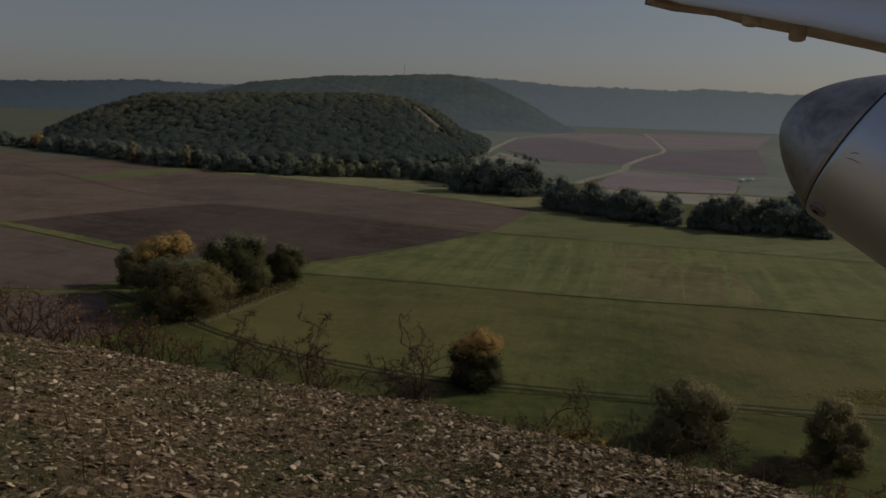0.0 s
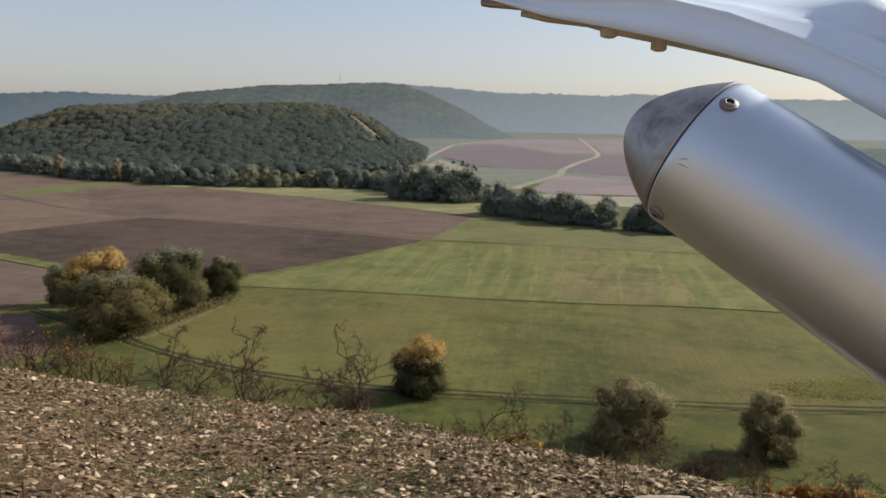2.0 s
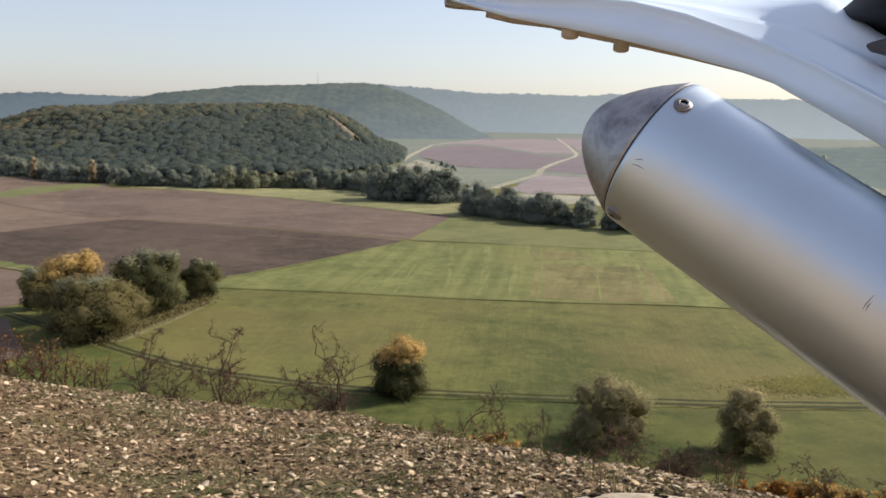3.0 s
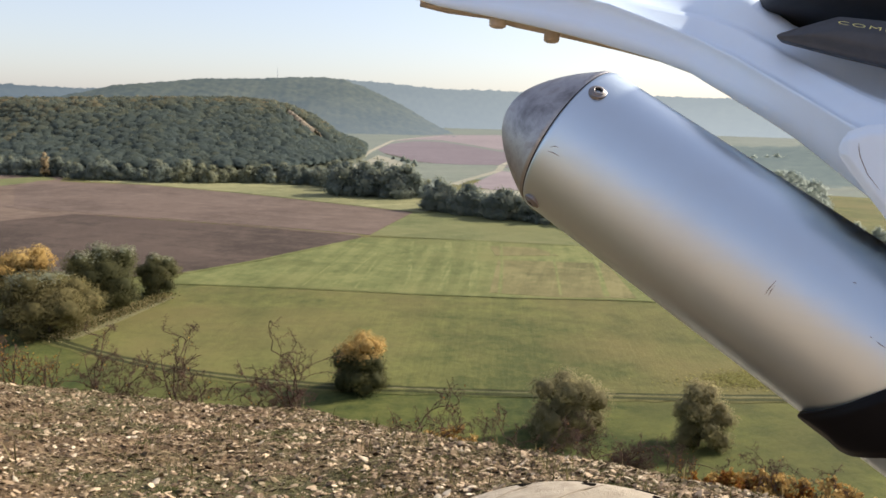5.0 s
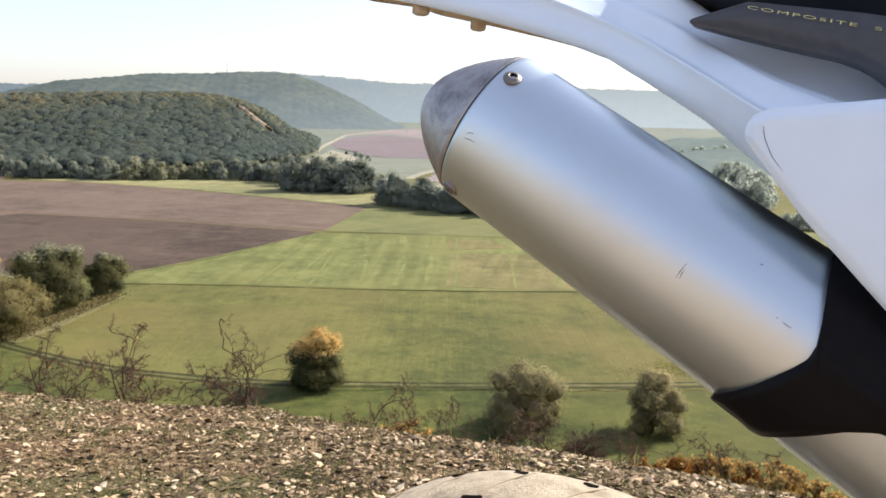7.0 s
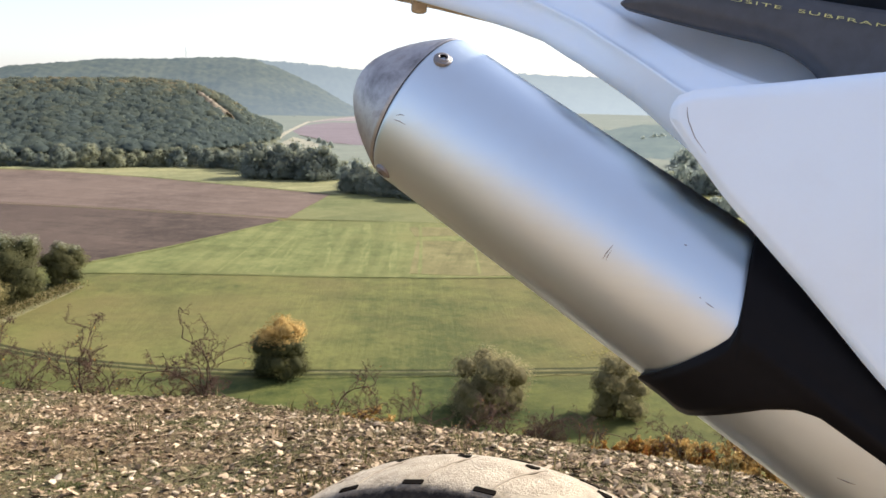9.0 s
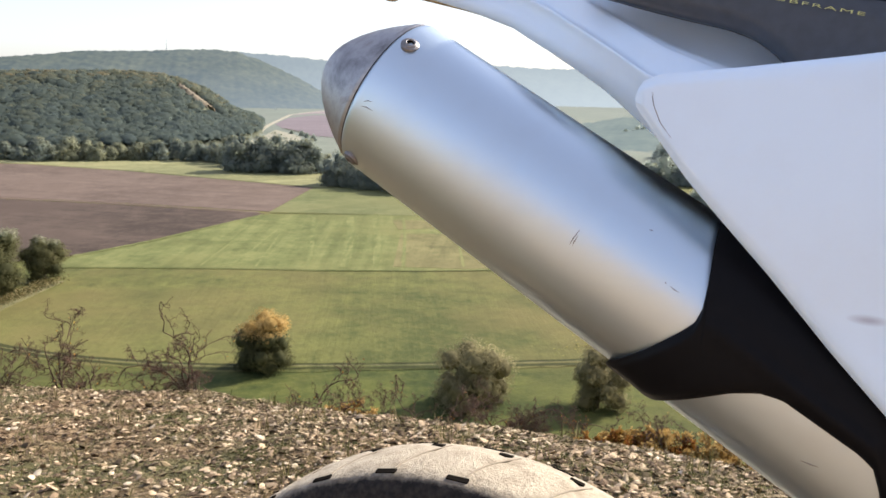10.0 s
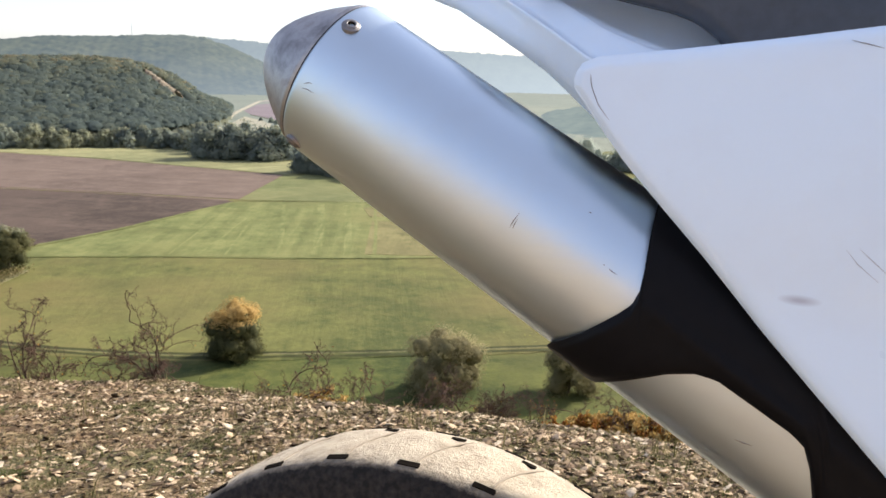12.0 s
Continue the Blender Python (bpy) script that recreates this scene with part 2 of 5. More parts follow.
# ploughed soils, with some extra blue put in for haze
SOIL_DARK = m_field("dark_ploughed_soil", (0.046, 0.033, 0.0245), (0.102, 0.074, 0.056), (0.075, 0.053, 0.04), 0.3, -58, 0.22, 0.02, 0.35)
SOIL = m_field("ploughed_soil", (0.089, 0.064, 0.049), (0.16, 0.118, 0.092), (0.13, 0.094, 0.072), 0.3, -60, 0.22, 0.02, 0.35)
SOIL_LIGHT = m_field("dry_harrowed_soil", (0.1, 0.07, 0.05), (0.18, 0.134, 0.1), (0.148, 0.106, 0.077), 0.3, -60, 0.2, 0.02, 0.3)
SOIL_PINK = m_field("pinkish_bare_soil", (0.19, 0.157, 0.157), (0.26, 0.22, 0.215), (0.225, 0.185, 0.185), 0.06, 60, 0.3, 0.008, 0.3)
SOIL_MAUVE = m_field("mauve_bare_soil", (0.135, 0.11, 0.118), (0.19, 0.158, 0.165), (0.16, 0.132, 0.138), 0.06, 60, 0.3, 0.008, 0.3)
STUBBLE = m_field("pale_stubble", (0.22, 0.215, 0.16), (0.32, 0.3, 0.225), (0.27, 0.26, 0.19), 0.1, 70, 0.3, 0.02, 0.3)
TRACK = m_field("worn_track", (0.1, 0.095, 0.045), (0.2, 0.18, 0.095), (0.16, 0.15, 0.07), 1.0, 0, 0.2, 0.2)
RUT = m_field("dark_rut", (0.022, 0.026, 0.007), (0.05, 0.054, 0.015), (0.042, 0.044, 0.014), 1.0, 0, 0.2, 0.2)
DITCH = m_field("rank_grass", (0.064, 0.076, 0.02), (0.108, 0.118, 0.034), (0.1, 0.1, 0.034), 1.0, 0, 0.2, 0.2)
# far grass: the distance haze is painted into both colours
FARGRASS = m_field("hazed_far_meadow", (0.125, 0.148, 0.12), (0.178, 0.2, 0.162), (0.16, 0.174, 0.14), 0.05, 40, 0.3, 0.006)
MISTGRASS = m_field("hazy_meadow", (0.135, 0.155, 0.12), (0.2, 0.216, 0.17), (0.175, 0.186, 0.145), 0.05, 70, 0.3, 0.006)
# lightened too, so the gaps between crowns keep the haze's pale tone
WOODFLOOR = m_field("forest_floor", (0.08, 0.095, 0.065), (0.13, 0.135, 0.085), (0.11, 0.11, 0.07), 0.5, 0, 0.2)
SCAR = m_field("bare_slope", (0.16, 0.13, 0.095), (0.28, 0.235, 0.17), (0.22, 0.18, 0.125), 0.5, 0, 0.2, 0.08)
CHALK = m_field("chalky_road", (0.26, 0.24, 0.18), (0.4, 0.375, 0.29), (0.33, 0.31, 0.23), 0.5, 0, 0.2, 0.08)
# haze over the wood is put into the leaf colour: paler, bluer
FOREST = m_leaf("hazed_forest_leaves", [(0.0, (0.102, 0.132, 0.125)), (0.35, (0.13, 0.158, 0.132)), (0.6, (0.168, 0.182, 0.126)), (0.82, (0.245, 0.212, 0.128)), (1.0, (0.335, 0.25, 0.138))], True, 0.85, 0.6)
# the side valley's haze, painted into the leaves
LEAF_MISTY = m_leaf("haze_pale_leaves", [(0.0, (0.33, 0.375, 0.335)), (0.5, (0.37, 0.41, 0.355)), (1.0, (0.41, 0.44, 0.365))], True, 0.9, 0.75)
LEAF_OLIVE = m_leaf("olive_leaves", [(0.0, (0.095, 0.086, 0.037)), (0.5, (0.172, 0.149, 0.063)), (1.0, (0.3, 0.25, 0.11))], True, 0.7, 0.45)
LEAF_WILLOW = m_leaf("willow_leaves", [(0.0, (0.15, 0.138, 0.072)), (0.5, (0.26, 0.232, 0.12)), (1.0, (0.42, 0.36, 0.19))], True, 0.7, 0.58)
LEAF_GREEN = m_leaf("green_leaves", [(0.0, (0.05, 0.057, 0.025)), (0.5, (0.1, 0.1, 0.044)), (1.0, (0.185, 0.168, 0.07))], True, 0.7, 0.45)
LEAF_GOLD = m_leaf("golden_leaves", [(0.0, (0.26, 0.17, 0.055)), (0.5, (0.44, 0.29, 0.095)), (1.0, (0.6, 0.44, 0.17))], True)
LEAF_RED = m_leaf("russet_leaves", [(0.0, (0.16, 0.05, 0.02)), (0.5, (0.33, 0.14, 0.03)), (1.0, (0.42, 0.27, 0.05))], True)
LEAF_PALE = m_leaf("silvery_leaves", [(0.0, (0.15, 0.163, 0.105)), (0.5, (0.23, 0.238, 0.152)), (1.0, (0.32, 0.32, 0.205))], True)
# hedge colour raised and blued to hold the haze
LEAF_HEDGE = m_leaf("hazed_hedge_leaves", [(0.0, (0.14, 0.178, 0.165)), (0.5, (0.21, 0.238, 0.195)), (1.0, (0.295, 0.298, 0.205))], True, 0.85, 0.55)
BARK = m_bark("bark", (0.045, 0.036, 0.026), (0.13, 0.105, 0.08))
TWIG = m_bark("thorn_twig", (0.035, 0.021, 0.015), (0.13, 0.08, 0.055))
DRY = m_leaf("dry_grass", [(0.0, (0.05, 0.05, 0.016)), (0.5, (0.16, 0.14, 0.055)), (1.0, (0.36, 0.29, 0.15))])
GREENBLADE = m_leaf("green_grass", [(0.0, (0.035, 0.05, 0.012)), (0.6, (0.08, 0.1, 0.028)), (1.0, (0.16, 0.16, 0.06))])
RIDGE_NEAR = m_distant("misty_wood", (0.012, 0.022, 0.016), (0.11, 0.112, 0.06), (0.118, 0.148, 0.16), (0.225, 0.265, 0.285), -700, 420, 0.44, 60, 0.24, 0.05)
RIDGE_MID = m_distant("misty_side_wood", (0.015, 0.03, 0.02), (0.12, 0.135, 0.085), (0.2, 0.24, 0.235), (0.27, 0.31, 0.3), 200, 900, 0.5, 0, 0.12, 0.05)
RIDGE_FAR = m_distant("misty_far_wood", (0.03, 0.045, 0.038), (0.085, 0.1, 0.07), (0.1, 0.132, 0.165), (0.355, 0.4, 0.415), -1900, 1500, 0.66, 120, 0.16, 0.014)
PLASTIC, UNDER, ALU, HEAT = m_white_plastic(), m_underside(), m_aluminium(), m_heat_steel()
BLACK = m_plain("black_plastic", (0.004, 0.004, 0.005), 0.5, 0, 0.12)
DARKGREY = m_plain("dark_grey_plastic", (0.05, 0.058, 0.07), 0.5, 0, 0.5)
VINYL = m_plain("seat_vinyl", (0.014, 0.017, 0.024), 0.6, 0, 0.4, 300)
STEEL = m_plain("bolt_steel", (0.24, 0.23, 0.225), 0.55, 1.0, 0.5, 60, 0.2)
SOOT = m_plain("sooty_bore", (0.02, 0.018, 0.016), 0.8)
RUBBER = m_tyre()
# black that paints the shade inside tread slots and rivet sockets
SLOT = m_plain("recess_black", (0.014, 0.012, 0.01), 1.0, 0, 0.0)
LETTER = m_plain("yellow_lettering", (0.62, 0.62, 0.24), 0.5)
MOULD = m_plain("groove_shade_brown", (0.27, 0.225, 0.165), 0.85)
SCRATCH = m_plain("scuff", (0.2, 0.2, 0.22), 0.7)


# ---- mesh helpers ----
def mesh_of(name, verts, faces, mats, index=None, smooth=False, tone=None, normals=None):
    """A mesh from arrays: verts (n, 3); faces an (m, 3) or (m, 4) array, or a list of index lists."""
    me = bpy.data.meshes.new(name)
    if isinstance(faces, np.ndarray):
        m, k = faces.shape
        me.vertices.add(len(verts))
        me.vertices.foreach_set("co", np.asarray(verts, dtype=np.float32).ravel())
        me.loops.add(m * k)
        me.loops.foreach_set("vertex_index", faces.astype(np.int32).ravel())
        me.polygons.add(m)
        me.polygons.foreach_set("loop_start", np.arange(0, m * k, k, dtype=np.int32))
        me.polygons.foreach_set("loop_total", np.full(m, k, dtype=np.int32))
        me.update(calc_edges=True)
    else:
        me.from_pydata([tuple(v) for v in verts], [], [tuple(f) for f in faces])
    for mat in mats:
        me.materials.append(mat)
    if index is not None:
        me.polygons.foreach_set("material_index", np.asarray(index, dtype=np.int32))
    me.polygons.foreach_set("use_smooth", np.full(len(me.polygons), bool(smooth)))
    if tone is not None:
        at = me.attributes.new("tone", "FLOAT", "POINT")
        at.data.foreach_set("value", np.asarray(tone, dtype=np.float32))
    me.validate()
    me.update()
    if normals is not None:
        me.polygons.foreach_set("use_smooth", np.full(len(me.polygons), True))
        me.normals_split_custom_set_from_vertices(normals.tolist())
    return me


def part(name, me, parent, label="", m=None):
    """Links a mesh as one object under a thing or a part."""
    ob = new(name, me)
    ob.parent = parent
    if m is not None:
        ob.matrix_basis = m
    return tagged(ob, label)


def empty(name, m, label, category, group=""):
    ob = new(name)
    ob.empty_display_size = 0.1
    ob.matrix_basis = m
    return tagged(ob, label, category, group)


def from_bm(name, bm, mats, smooth=True):
    me = bpy.data.meshes.new(name)
    bmesh.ops.recalc_face_normals(bm, faces=bm.faces)
    bm.to_mesh(me)
    bm.free()
    for mat in mats:
        me.materials.append(mat)
    me.polygons.foreach_set("use_smooth", np.full(len(me.polygons), bool(smooth)))
    return me


def grid_faces(nu, nv, close_v=False):
    i, j = np.meshgrid(np.arange(nu - 1), np.arange(nv if close_v else nv - 1), indexing="ij")
    j2 = (j + 1) % nv
    return np.stack([i * nv + j, (i + 1) * nv + j, (i + 1) * nv + j2, i * nv + j2], -1).reshape(-1, 4)


def smooth01(t):
    t = np.clip(t, 0, 1)
    return t * t * (3 - 2 * t)


def wob(x, y, f, seed=0):
    """A cheap, smooth pseudo-noise of two coordinates, about -1 to 1."""
    s = seed * 1.7
    return (np.sin(f * x + 1.3 * np.sin(0.7 * f * y + s) + s) + np.sin(1.31 * f * y + 1.1 * np.sin(0.83 * f * x + 2 * s) + 3 * s) + np.sin(0.77 * f * (x + y) + 5 * s)) / 3


# ---- the lie of the land ----
BROW_AZ = [-180, -60, -30, -24.7, -19.3, -13.5, -7.4, 0, 3, 9.6, 17.8, 25, 40, 60, 180]
BROW_D = [9, 9, 9.0, 8.9, 8.7, 8.4, 8.0, 7.6, 6.7, 5.7, 5.0, 4.7, 4.4, 4.5, 9]
BROW_E = [12, 12.7, 14.1, 15.5, 17.0, 18.35, 19.4, 20.1, 20.75, 21.6, 22.2, 22.3, 22.8, 23.2, 12]


def ground_z(x, y):
    x, y = np.asarray(x, float), np.asarray(y, float)
    r, a = np.hypot(x, y), np.degrees(np.arctan2(x, y))
    d = np.interp(a, BROW_AZ, BROW_D)
    zb = 1.0 - d * np.tan(np.radians(np.interp(a, BROW_AZ, BROW_E)))
    s0 = -zb / (d - 0.62)
    w = 0.22
    z = -0.045 - s0 * np.logaddexp(0, (r - 0.62) / 0.12) * 0.12
    z = z - (0.66 - s0) * np.logaddexp(0, (r - d) / w) * w
    rough = smooth01((r - 1) / 2)
    z = z + rough * (0.025 * wob(x, y, 2.1) + 0.014 * wob(x, y, 6.3, 2) + 0.012 * wob(x, y, 17.0, 3) + 0.007 * wob(x, y, 37.0, 5))
    # slope rising behind is unseen, added to mask the bright horizon from the silencer
    back = smooth01((np.abs(a) - 75) / 50)
    z = z * (1 - back) + back * (-0.045 + 0.02 * wob(x, y, 1.2, 4) + 0.24 * np.minimum(np.maximum(r - 3.0, 0), 60.0))
    k = 1.2
    return np.where(z < VALLEY - 8, VALLEY, VALLEY + k * np.logaddexp(0, (z - VALLEY) / k))


def hill_z(x, y, az, elev, rb, rc, trees=0.0):
    """The height of a hill given by its skyline: heights in degrees over azimuths, foot and crest at the distances rb and rc."""
    r, a = np.hypot(x, y), np.degrees(np.arctan2(x, y))
    zc = 1.0 + rc * np.tan(np.radians(np.interp(a, az, elev))) - trees
    t = smooth01((r - rb) / (rc - rb)) ** 0.75
    z = VALLEY + (zc - VALLEY) * t
    return np.where(r > rc, zc - (r - rc) * 0.06, z)


HILL_AZ = [-31, -28.5, -27, -25.1, -23.4, -20.8, -18.8, -15.4, -11.8, -8.1, -5.8, -3.5, -2.6, -0.8, 0.8, 2.4, 3.7, 4.6, 5.2]
HILL_E = [-3.4, -2.8, -2.1, -1.1, -0.25, 0.43, 0.73, 0.97, 1.1, 1.25, 1.25, 1.1, 0.85, 0.05, -0.94, -1.45, -2.1, -2.9, -3.4]


def wood_hill(x, y):
    a = np.degrees(np.arctan2(x, y))
    rb = np.interp(a, [-31, -25, -19, -11, -3, 1, 3, 5.2], [800, 730, 640, 600, 620, 700, 760, 860])
    h = hill_z(x, y, HILL_AZ, HILL_E, rb, rb + 330.0, 13.0)
    h = h + (4.5 * wob(x, y, 0.021, 2) + 2.2 * wob(x, y, 0.06, 6)) * smooth01((h - VALLEY) / 30)
    return np.where((a > -31) & (a < 5.2), h, VALLEY)


def land_z(x, y):
    r = np.hypot(x, y)
    return np.where(r > 560, np.maximum(ground_z(x, y), wood_hill(x, y)), ground_z(x, y))


def polar(name, az, rr, zf, mats, index_f=None, smooth=True):
    a, r = np.meshgrid(np.radians(az), rr, indexing="ij")
    x, y = np.sin(a) * r, np.cos(a) * r
    v = np.stack([x, y, zf(x, y)], -1).reshape(-1, 3)
    f = grid_faces(len(az), len(rr))
    idx = None
    if index_f:
        c = v[f].mean(1)
        idx = index_f(c[:, 0], c[:, 1], c[:, 2])
    return mesh_of(name, v, f[:, ::-1], mats, idx, smooth)


az_front = np.arange(-48, 50, 0.25)
az_all = np.concatenate([np.arange(-180, -48, 3.0), az_front, np.arange(50, 179.9, 3.0), [180.0]])
rr = np.concatenate([[0.02, 0.25], np.arange(0.5, 2.5, 0.1), np.arange(2.5, 10.5, 0.045), np.geomspace(10.6, 90, 46), np.geomspace(95, 560, 20), np.arange(575, 1250, 16), np.geomspace(1300, 4900, 14)])


def land_zone(x, y, z):
    r, a = np.hypot(x, y), np.degrees(np.arctan2(x, y))
    d = np.interp(a, BROW_AZ, BROW_D)
    i = np.where((r < d + 9) | (np.abs(a) > 100), 0, 1)
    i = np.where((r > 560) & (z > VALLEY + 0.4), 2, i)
    # past 600 m the meadow takes its haze-paled colour
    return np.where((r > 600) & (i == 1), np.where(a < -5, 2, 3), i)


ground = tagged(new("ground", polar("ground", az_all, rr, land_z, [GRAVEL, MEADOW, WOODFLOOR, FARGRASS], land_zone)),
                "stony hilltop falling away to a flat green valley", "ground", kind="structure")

# far ridges, kilometres off
R2_AZ = [-18.8, -15, -13.6, -11.1, -8.1, -4.3, -2.4, 0, 1.4, 2.6, 3.9, 5.5, 7.2, 8.4, 9.2, 10]
R2_E = [0.2, 1.1, 1.51, 1.76, 2.14, 2.27, 2.43, 2.5, 2.38, 2.0, 1.5, 0.75, -0.2, -0.78, -1.08, -1.3]
R3_AZ = [-60, -32, -28.8, -25, -20.6, -15.2, -8, 0, 4.2, 8.1, 11.9, 15.6, 17.4, 22.7, 30, 60]
R3_E = [0.9, 0.8, 0.95, 1.1, 1.36, 1.25, 1.9, 2.5, 2.28, 1.97, 1.96, 1.87, 2.03, 1.8, 1.75, 1.5]
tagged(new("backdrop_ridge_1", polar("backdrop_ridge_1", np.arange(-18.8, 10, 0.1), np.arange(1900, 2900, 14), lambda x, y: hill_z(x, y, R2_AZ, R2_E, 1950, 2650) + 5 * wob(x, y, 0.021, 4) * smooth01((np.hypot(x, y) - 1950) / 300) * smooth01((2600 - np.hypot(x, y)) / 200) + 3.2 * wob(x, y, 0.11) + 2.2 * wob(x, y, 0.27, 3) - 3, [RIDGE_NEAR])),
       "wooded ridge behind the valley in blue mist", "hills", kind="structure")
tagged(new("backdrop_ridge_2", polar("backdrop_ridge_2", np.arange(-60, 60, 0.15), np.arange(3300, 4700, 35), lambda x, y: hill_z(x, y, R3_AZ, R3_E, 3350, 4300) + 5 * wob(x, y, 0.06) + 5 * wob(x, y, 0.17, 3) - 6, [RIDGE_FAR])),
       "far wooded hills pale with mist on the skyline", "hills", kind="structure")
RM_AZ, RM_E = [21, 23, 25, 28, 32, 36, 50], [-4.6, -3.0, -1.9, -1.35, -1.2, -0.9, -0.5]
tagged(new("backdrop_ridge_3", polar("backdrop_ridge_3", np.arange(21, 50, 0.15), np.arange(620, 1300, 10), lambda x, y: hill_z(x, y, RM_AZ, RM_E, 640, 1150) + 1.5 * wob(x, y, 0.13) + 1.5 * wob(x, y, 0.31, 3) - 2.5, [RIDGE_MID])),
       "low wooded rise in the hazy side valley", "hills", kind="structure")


# ---- fields and tracks on the valley floor ----
def sheet(name, corners, mat, label, lift=0.1, category="field"):
    """A flat field with a low edge, standing a little over the valley floor."""
    bm = bmesh.new()
    f = bm.faces.new([bm.verts.new((x, y, VALLEY + lift)) for x, y in corners])
    if f.normal.z < 0:
        f.normal_flip()
    ex = bmesh.ops.extrude_face_region(bm, geom=[f])
    for v in ex["geom"]:
        if isinstance(v, bmesh.types.BMVert):
            v.co.z -= lift + 0.3
    return tagged(new(name, from_bm(name, bm, [mat], False)), label, category, kind="structure")


def ribbon(name, line, width, mat, label, lift=0.16, wobble=0.25, category="track"):
    """A strip along a smooth line, for tracks, ruts and field margins."""
    pts = np.array(line, float)
    t = np.r_[0, np.cumsum(np.hypot(*np.diff(pts, axis=0).T))]
    tt = np.arange(0, t[-1], 2.5)
    p = np.stack([np.interp(tt, t, pts[:, 0]), np.interp(tt, t, pts[:, 1])], -1)
    k = np.ones(7) / 7
    q = np.stack([np.convolve(np.pad(p[:, i], 3, mode="edge"), k, "valid") for i in (0, 1)], -1)
    d = np.gradient(q, axis=0)
    n = np.stack([-d[:, 1], d[:, 0]], -1) / np.hypot(*d.T)[:, None]
    rng = np.random.default_rng(int(abs(pts[0, 0]) * 7 + width * 100))
    w = width / 2 * (1 + wobble * rng.uniform(-1, 1, (len(q), 2)))
    a, b = q + n * w[:, :1], q - n * w[:, 1:]
    z = np.full((len(q), 1), VALLEY + lift)
    v = np.concatenate([np.c_[a, z], np.c_[b, z]])
    m = len(q)
    i = np.arange(m - 1)
    f = np.stack([i, i + m, i + m + 1, i + 1], -1)
    return tagged(new(name, mesh_of(name, v, f, [mat], smooth=False)), label, category, kind="structure")


sheet("ploughed_field", [(16, 304), (-47, 339), (-106, 366), (-128, 342), (-160, 292), (-128, 268), (-97, 247), (-60, 226), (-42, 231), (-22, 253)], SOIL_DARK, "dark freshly ploughed field of bare earth")
sheet("ploughed_field", [(43, 384), (-46, 467), (-109, 513), (-176, 532), (-172, 482), (-142, 396), (-104, 371), (-45, 344), (18, 309)], SOIL, "brown ploughed field below the hedge")
sheet("harrowed_field", [(-124, 388), (-150, 480), (-176, 588), (-252, 612), (-310, 626), (-420, 700), (-460, 560), (-300, 330), (-215, 300), (-164, 294), (-120, 330), (-95, 366)], SOIL_LIGHT, "light brown harrowed field", 0.05)
sheet("ploughed_field", [(-166, 286), (-131, 263), (-100, 242), (-80, 205), (-92, 189), (-107, 189), (-200, 190), (-260, 260)], SOIL, "brown ploughed field beside a green track")
sheet("ploughed_field", [(-104, 182), (-91, 186), (-80, 186), (-73, 172), (-64, 156), (-80, 140), (-130, 140), (-150, 175)], SOIL, "bare brown strip below the track", 0.07)
sheet("meadow_strip", [(-216, 467), (-210, 526), (-184, 568), (-168, 545), (-187, 485), (-198, 455)], FARMEAD, "green strip of young crop between brown fields", 0.08)
sheet("pale_meadow", [(46, 384), (-44, 469), (-108, 515), (-150, 535), (-87, 560), (0, 540), (30, 480), (60, 440), (62, 392)], PALE, "pale dry meadow strip in front of the hedge", 0.09)
sheet("mown_meadow", [(17, 303), (49, 297), (105, 281), (150, 266), (106, 187), (78, 195), (24, 203), (-6, 211), (-40, 218), (-40, 230), (-20, 251)], MEADOW2, "freshly mown light green meadow with mowing lines", 0.07)
sheet("far_meadow", [(18, 308), (43, 383), (60, 384), (76, 368), (156, 316), (222, 288), (222, 250), (150, 268), (85, 287), (49, 299)], FARMEAD, "cool green meadow between the ditch and the hedge", 0.06)
sheet("grass_plot", [(57, 254), (92, 248), (82, 197), (62, 199), (44, 205)], PATCHY, "patchy yellowed plot of grass in the meadow", 0.12)
sheet("grass_plot", [(60, 282), (76, 279), (80, 262), (58, 262)], PATCHY, "patchy yellowed plot of grass in the meadow", 0.12)
sheet("reed_bed", [(-49, 186), (-41, 203), (-36, 203), (-44, 178), (-50, 163), (-55, 164)], TRACK, "brown trampled reeds beside the willows", 0.12)
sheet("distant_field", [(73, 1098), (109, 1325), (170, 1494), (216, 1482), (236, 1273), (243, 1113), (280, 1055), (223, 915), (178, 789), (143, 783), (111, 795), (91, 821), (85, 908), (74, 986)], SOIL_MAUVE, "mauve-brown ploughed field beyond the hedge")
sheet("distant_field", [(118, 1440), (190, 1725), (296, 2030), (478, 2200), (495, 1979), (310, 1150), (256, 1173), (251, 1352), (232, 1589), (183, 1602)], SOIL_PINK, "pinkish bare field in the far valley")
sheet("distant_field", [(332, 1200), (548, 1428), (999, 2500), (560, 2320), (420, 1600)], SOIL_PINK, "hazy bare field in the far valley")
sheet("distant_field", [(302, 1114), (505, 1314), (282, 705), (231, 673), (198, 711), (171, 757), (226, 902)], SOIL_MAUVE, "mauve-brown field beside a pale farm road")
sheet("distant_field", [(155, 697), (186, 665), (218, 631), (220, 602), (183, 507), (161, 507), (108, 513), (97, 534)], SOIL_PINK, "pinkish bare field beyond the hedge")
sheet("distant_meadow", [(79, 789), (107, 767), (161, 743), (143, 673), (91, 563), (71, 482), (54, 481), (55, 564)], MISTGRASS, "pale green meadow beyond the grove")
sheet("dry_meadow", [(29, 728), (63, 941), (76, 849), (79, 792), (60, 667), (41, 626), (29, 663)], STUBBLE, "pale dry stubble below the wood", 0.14)
